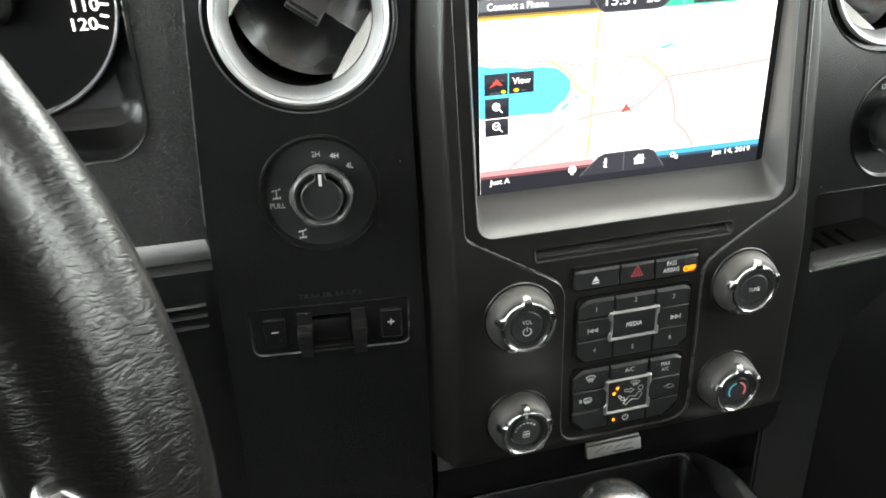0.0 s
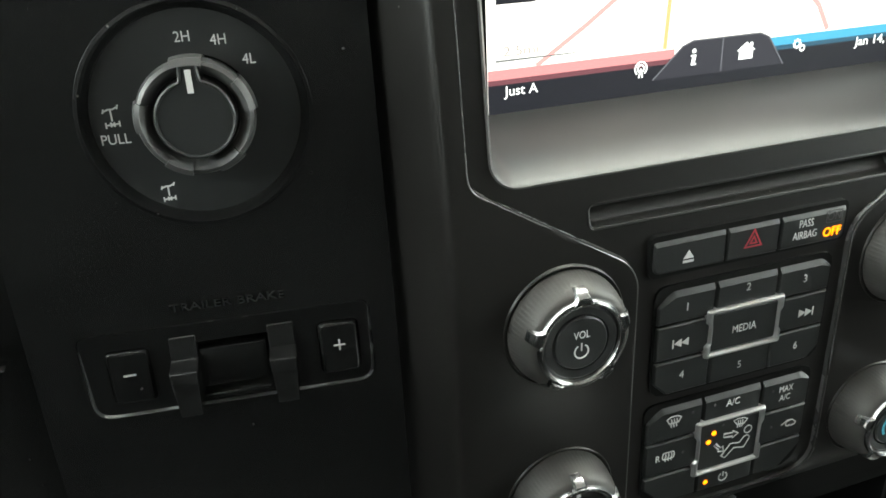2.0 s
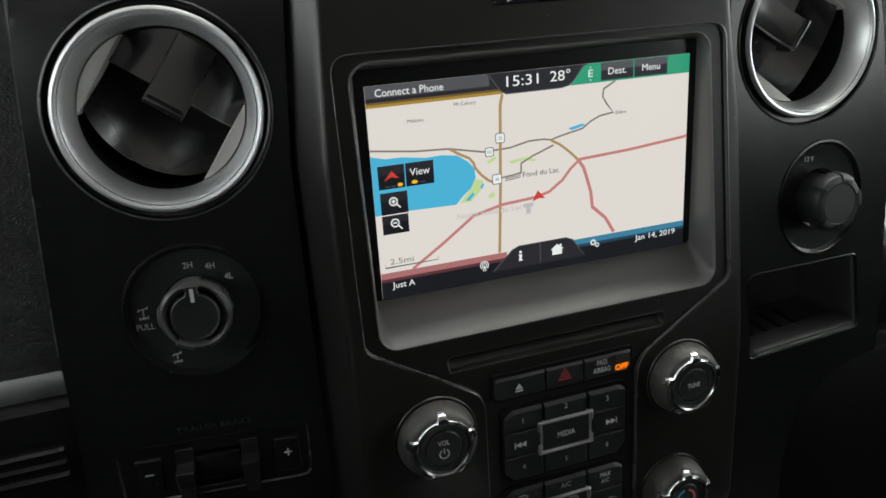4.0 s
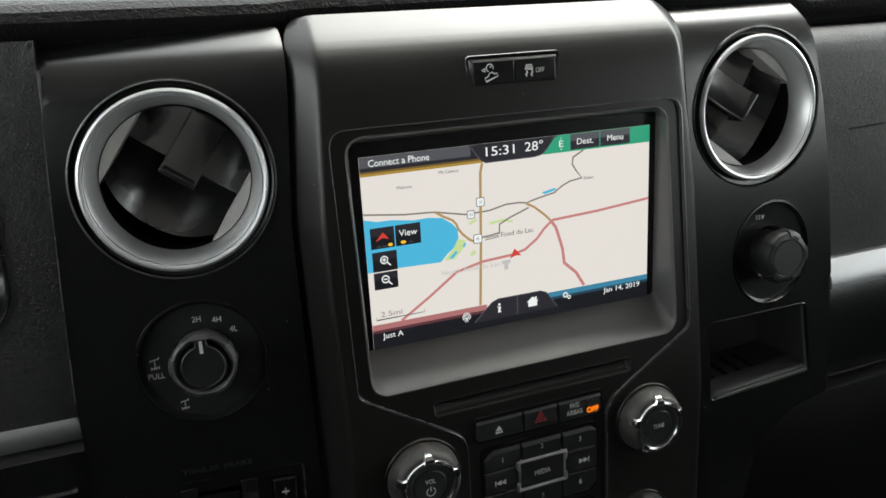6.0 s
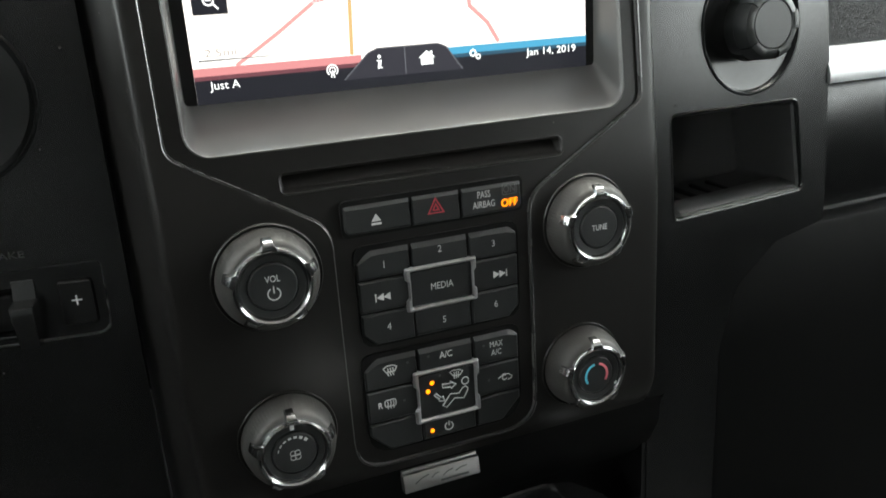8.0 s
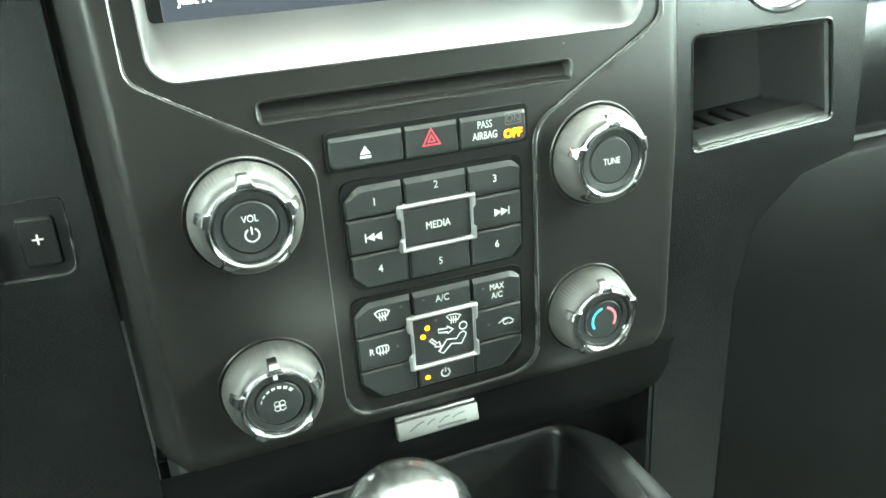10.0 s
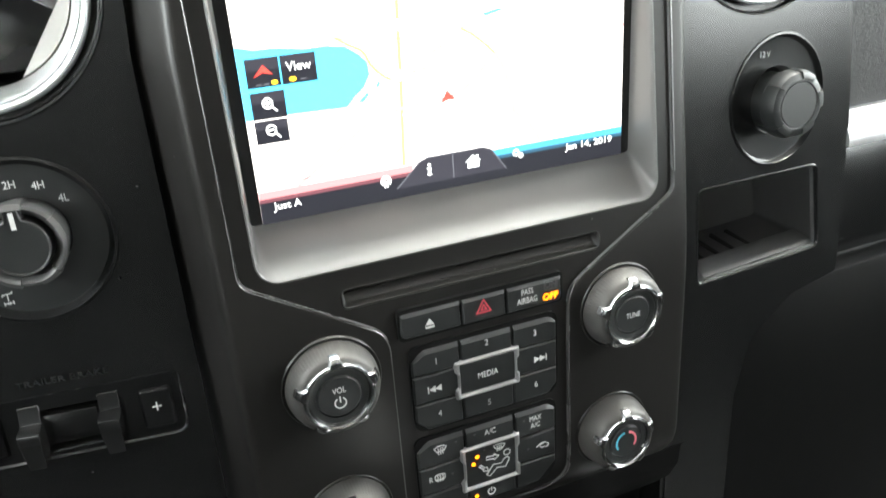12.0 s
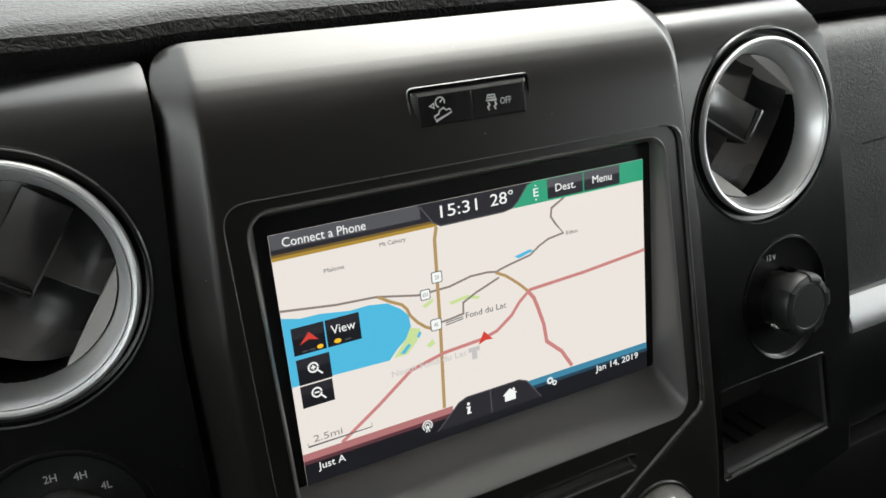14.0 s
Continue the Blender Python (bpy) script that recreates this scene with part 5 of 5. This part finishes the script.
vs = [[bm.verts.new(rim_point(2 * math.pi * i / N, 2 * math.pi * j / K)) for j in range(K)] for i in range(N)]
for i in range(N):
    for j in range(K):
        bm.faces.new((vs[i][j], vs[(i + 1) % N][j], vs[(i + 1) % N][(j + 1) % K], vs[i][(j + 1) % K]))
part("rim", bm, WHEEL, wheel, "grained leather rim")
part("spoke", slab(rounded([(160, 4, 5), (40, 26, 6), (40, -26, 6), (160, -24, 5)], 4), 0, 16, 4), TRIMWALL, wheel)
part("spoke", slab(rounded([(-40, 26, 6), (-160, 4, 5), (-160, -24, 5), (-40, -26, 6)], 4), 0, 16, 4), TRIMWALL, wheel)
part("hub", slab(rrect(150, 130, 40), -8, 40, 10), TRIMWALL, wheel)
bm = bmesh.new()
lathe(bm, [(38, 30), (40, 60), (34, 120), (32, 330)], cap_first=True, cap_last=True)
part("column", bm, TRIMWALL, wheel, "black steering column cover")
part("spoke_trim", slab(rounded([(166, 2, 1.5), (166.5, 8, 2), (163, 12, 1.5), (158, 11.5, 1.5), (156, 6, 1.5), (158, 0, 1.5)], 4), -19, -8, 1.4), CHROME, wheel, "chrome spoke insert")

# ---- dash top ----
top = thing("dash_top_pad", (0, 0, 0), "wrinkled grained black vinyl dash top", "dash pad")
prof = [(34, 112), (29, 117), (25, 120), (23.5, 124), (25, 128.5), (30, 132), (40, 135), (60, 139), (120, 151), (300, 188), (620, 250)]
part("pad", sweep(prof, [(lambda q: (lambda p: (q[0], p[0] + q[1], p[1] + q[2])))(q) for q in ((-700, 0, 0), (-420, 0, 4), (-229, 0, 0.5), (-120, 0, 0), (-100, 3, 1.5), (0, 4, 2), (100, 3, 1.5), (122, 0, -0.5), (215, 2, -2), (235, 10, -8), (320, 10, -8), (760, 10, -8))]), TOPPAD, top)

# ---- console below ----
con = thing("floor_console", (0, 0, 0), "black floor console tray with rounded rim below the stack", "console")
bm = bmesh.new()
OUT = rounded([(102, 20, 46), (-116, 20, 10), (-116, -230, 10), (104, -230, 20)], 8)
INN = rounded([(72, 12.5, 9), (-94, 12.5, 8), (-94, -225, 8), (76, -225, 20)], 8)
ls = []
for k, z in ((0, -340), (0, -300), (0.05, -290), (0.2, -282.5), (0.5, -278.5), (0.8, -278), (0.92, -279), (1.0, -281.5), (1.02, -296), (1.05, -318)):
    ls.append([bm.verts.new((a[0] + (b[0] - a[0]) * k, a[1] + (b[1] - a[1]) * k, z + 0.02 * (b[1] - 12))) for a, b in zip(OUT, INN)])
for a, b in zip(ls, ls[1:]):
    bridge(bm, a, b)
bm.faces.new(ls[-1])
part("tray", bm, PANEL, con)
sh = thing("gear_lever", (-46.5, -103, -191.5), "chromed gear lever knob rising from the floor console", "gear lever")
bm = bmesh.new()
prof = [(9, -150), (10, -60), (14, -48), (20, -30), (22.5, -14), (21, -4), (15, 3), (7, 6)]
rows = [[bm.verts.new((r * math.cos(2 * math.pi * i / 32), r * math.sin(2 * math.pi * i / 32), z)) for i in range(32)] for r, z in prof]
for a, b in zip(rows, rows[1:]):
    bridge(bm, a, b)
bm.faces.new(rows[-1])
part("knob", bm, CHROME, sh, "chromed knob")

# ---- the cab round it ----
def cab(name, quads, mat, label, category):
    bm = bmesh.new()
    for q, d in quads:
        a = [bm.verts.new(Vector(p) * 1000) for p in q]
        b = [bm.verts.new((Vector(p) + Vector(d)) * 1000) for p in q]
        bm.faces.new(a), bm.faces.new(b)
        for i in range(4):
            bm.faces.new((a[i], a[(i + 1) % 4], b[(i + 1) % 4], b[i]))
    return tagged(part(name, bm, mat, None, label), category=category, kind="structure")


XL, XR, YB, YF, ZF, ZR = -0.85, 1.05, -1.3, 0.62, 0.25, 1.52
# unseen, assumed snow; added to bounce daylight up onto the headliner
cab("ground", [([(-150, -150, -0.5), (150, -150, -0.5), (150, 150, -0.5), (-150, 150, -0.5)], (0, 0, -0.3))], SNOW, "unseen pale snow added outside to bounce daylight into the cab", "ground")
cab("floor", [([(XL, YB, ZF), (XR, YB, ZF), (XR, YF, ZF), (XL, YF, ZF)], (0, 0, -0.04))], CARPET, "black carpeted cab floor", "floor")
cab("ceiling", [([(XL, YB, ZR), (XR, YB, ZR), (XR, 0.155, ZR), (XL, 0.155, ZR)], (0, 0, 0.04))], LINER, "grey fabric headliner", "ceiling")
cab("wall_rear", [([(XL, YB, ZF), (XR, YB, ZF), (XR, YB, ZR), (XL, YB, ZR)], (0, -0.04, 0))], TRIMWALL, "plain dark rear wall of the cab", "wall")
cab("wall_front", [([(XL, YF, ZF), (XR, YF, ZF), (XR, YF, 1.05), (XL, YF, 1.05)], (0, 0.04, 0))], TRIMWALL, "plain dark bulkhead under the windshield", "wall")
for nm, x, d in (("wall_left", XL, -0.04), ("wall_right", XR, 0.04)):
    pillar = -0.42 if nm == "wall_left" else -0.56
    cab(nm, [([(x, y0, z0), (x, y1, z0), (x, y1, z1), (x, y0, z1)], (d, 0, 0)) for y0, y1, z0, z1 in ((YB, YF, ZF, 1.08), (YB, -1.2, 1.08, ZR), (-0.68, pillar, 1.08, ZR), (-1.2, -0.68, 1.08, 1.14), (-1.2, -0.68, 1.40, ZR), (pillar, -0.02, 1.44, ZR))], TRIMWALL, "dark door side with window openings", "wall")
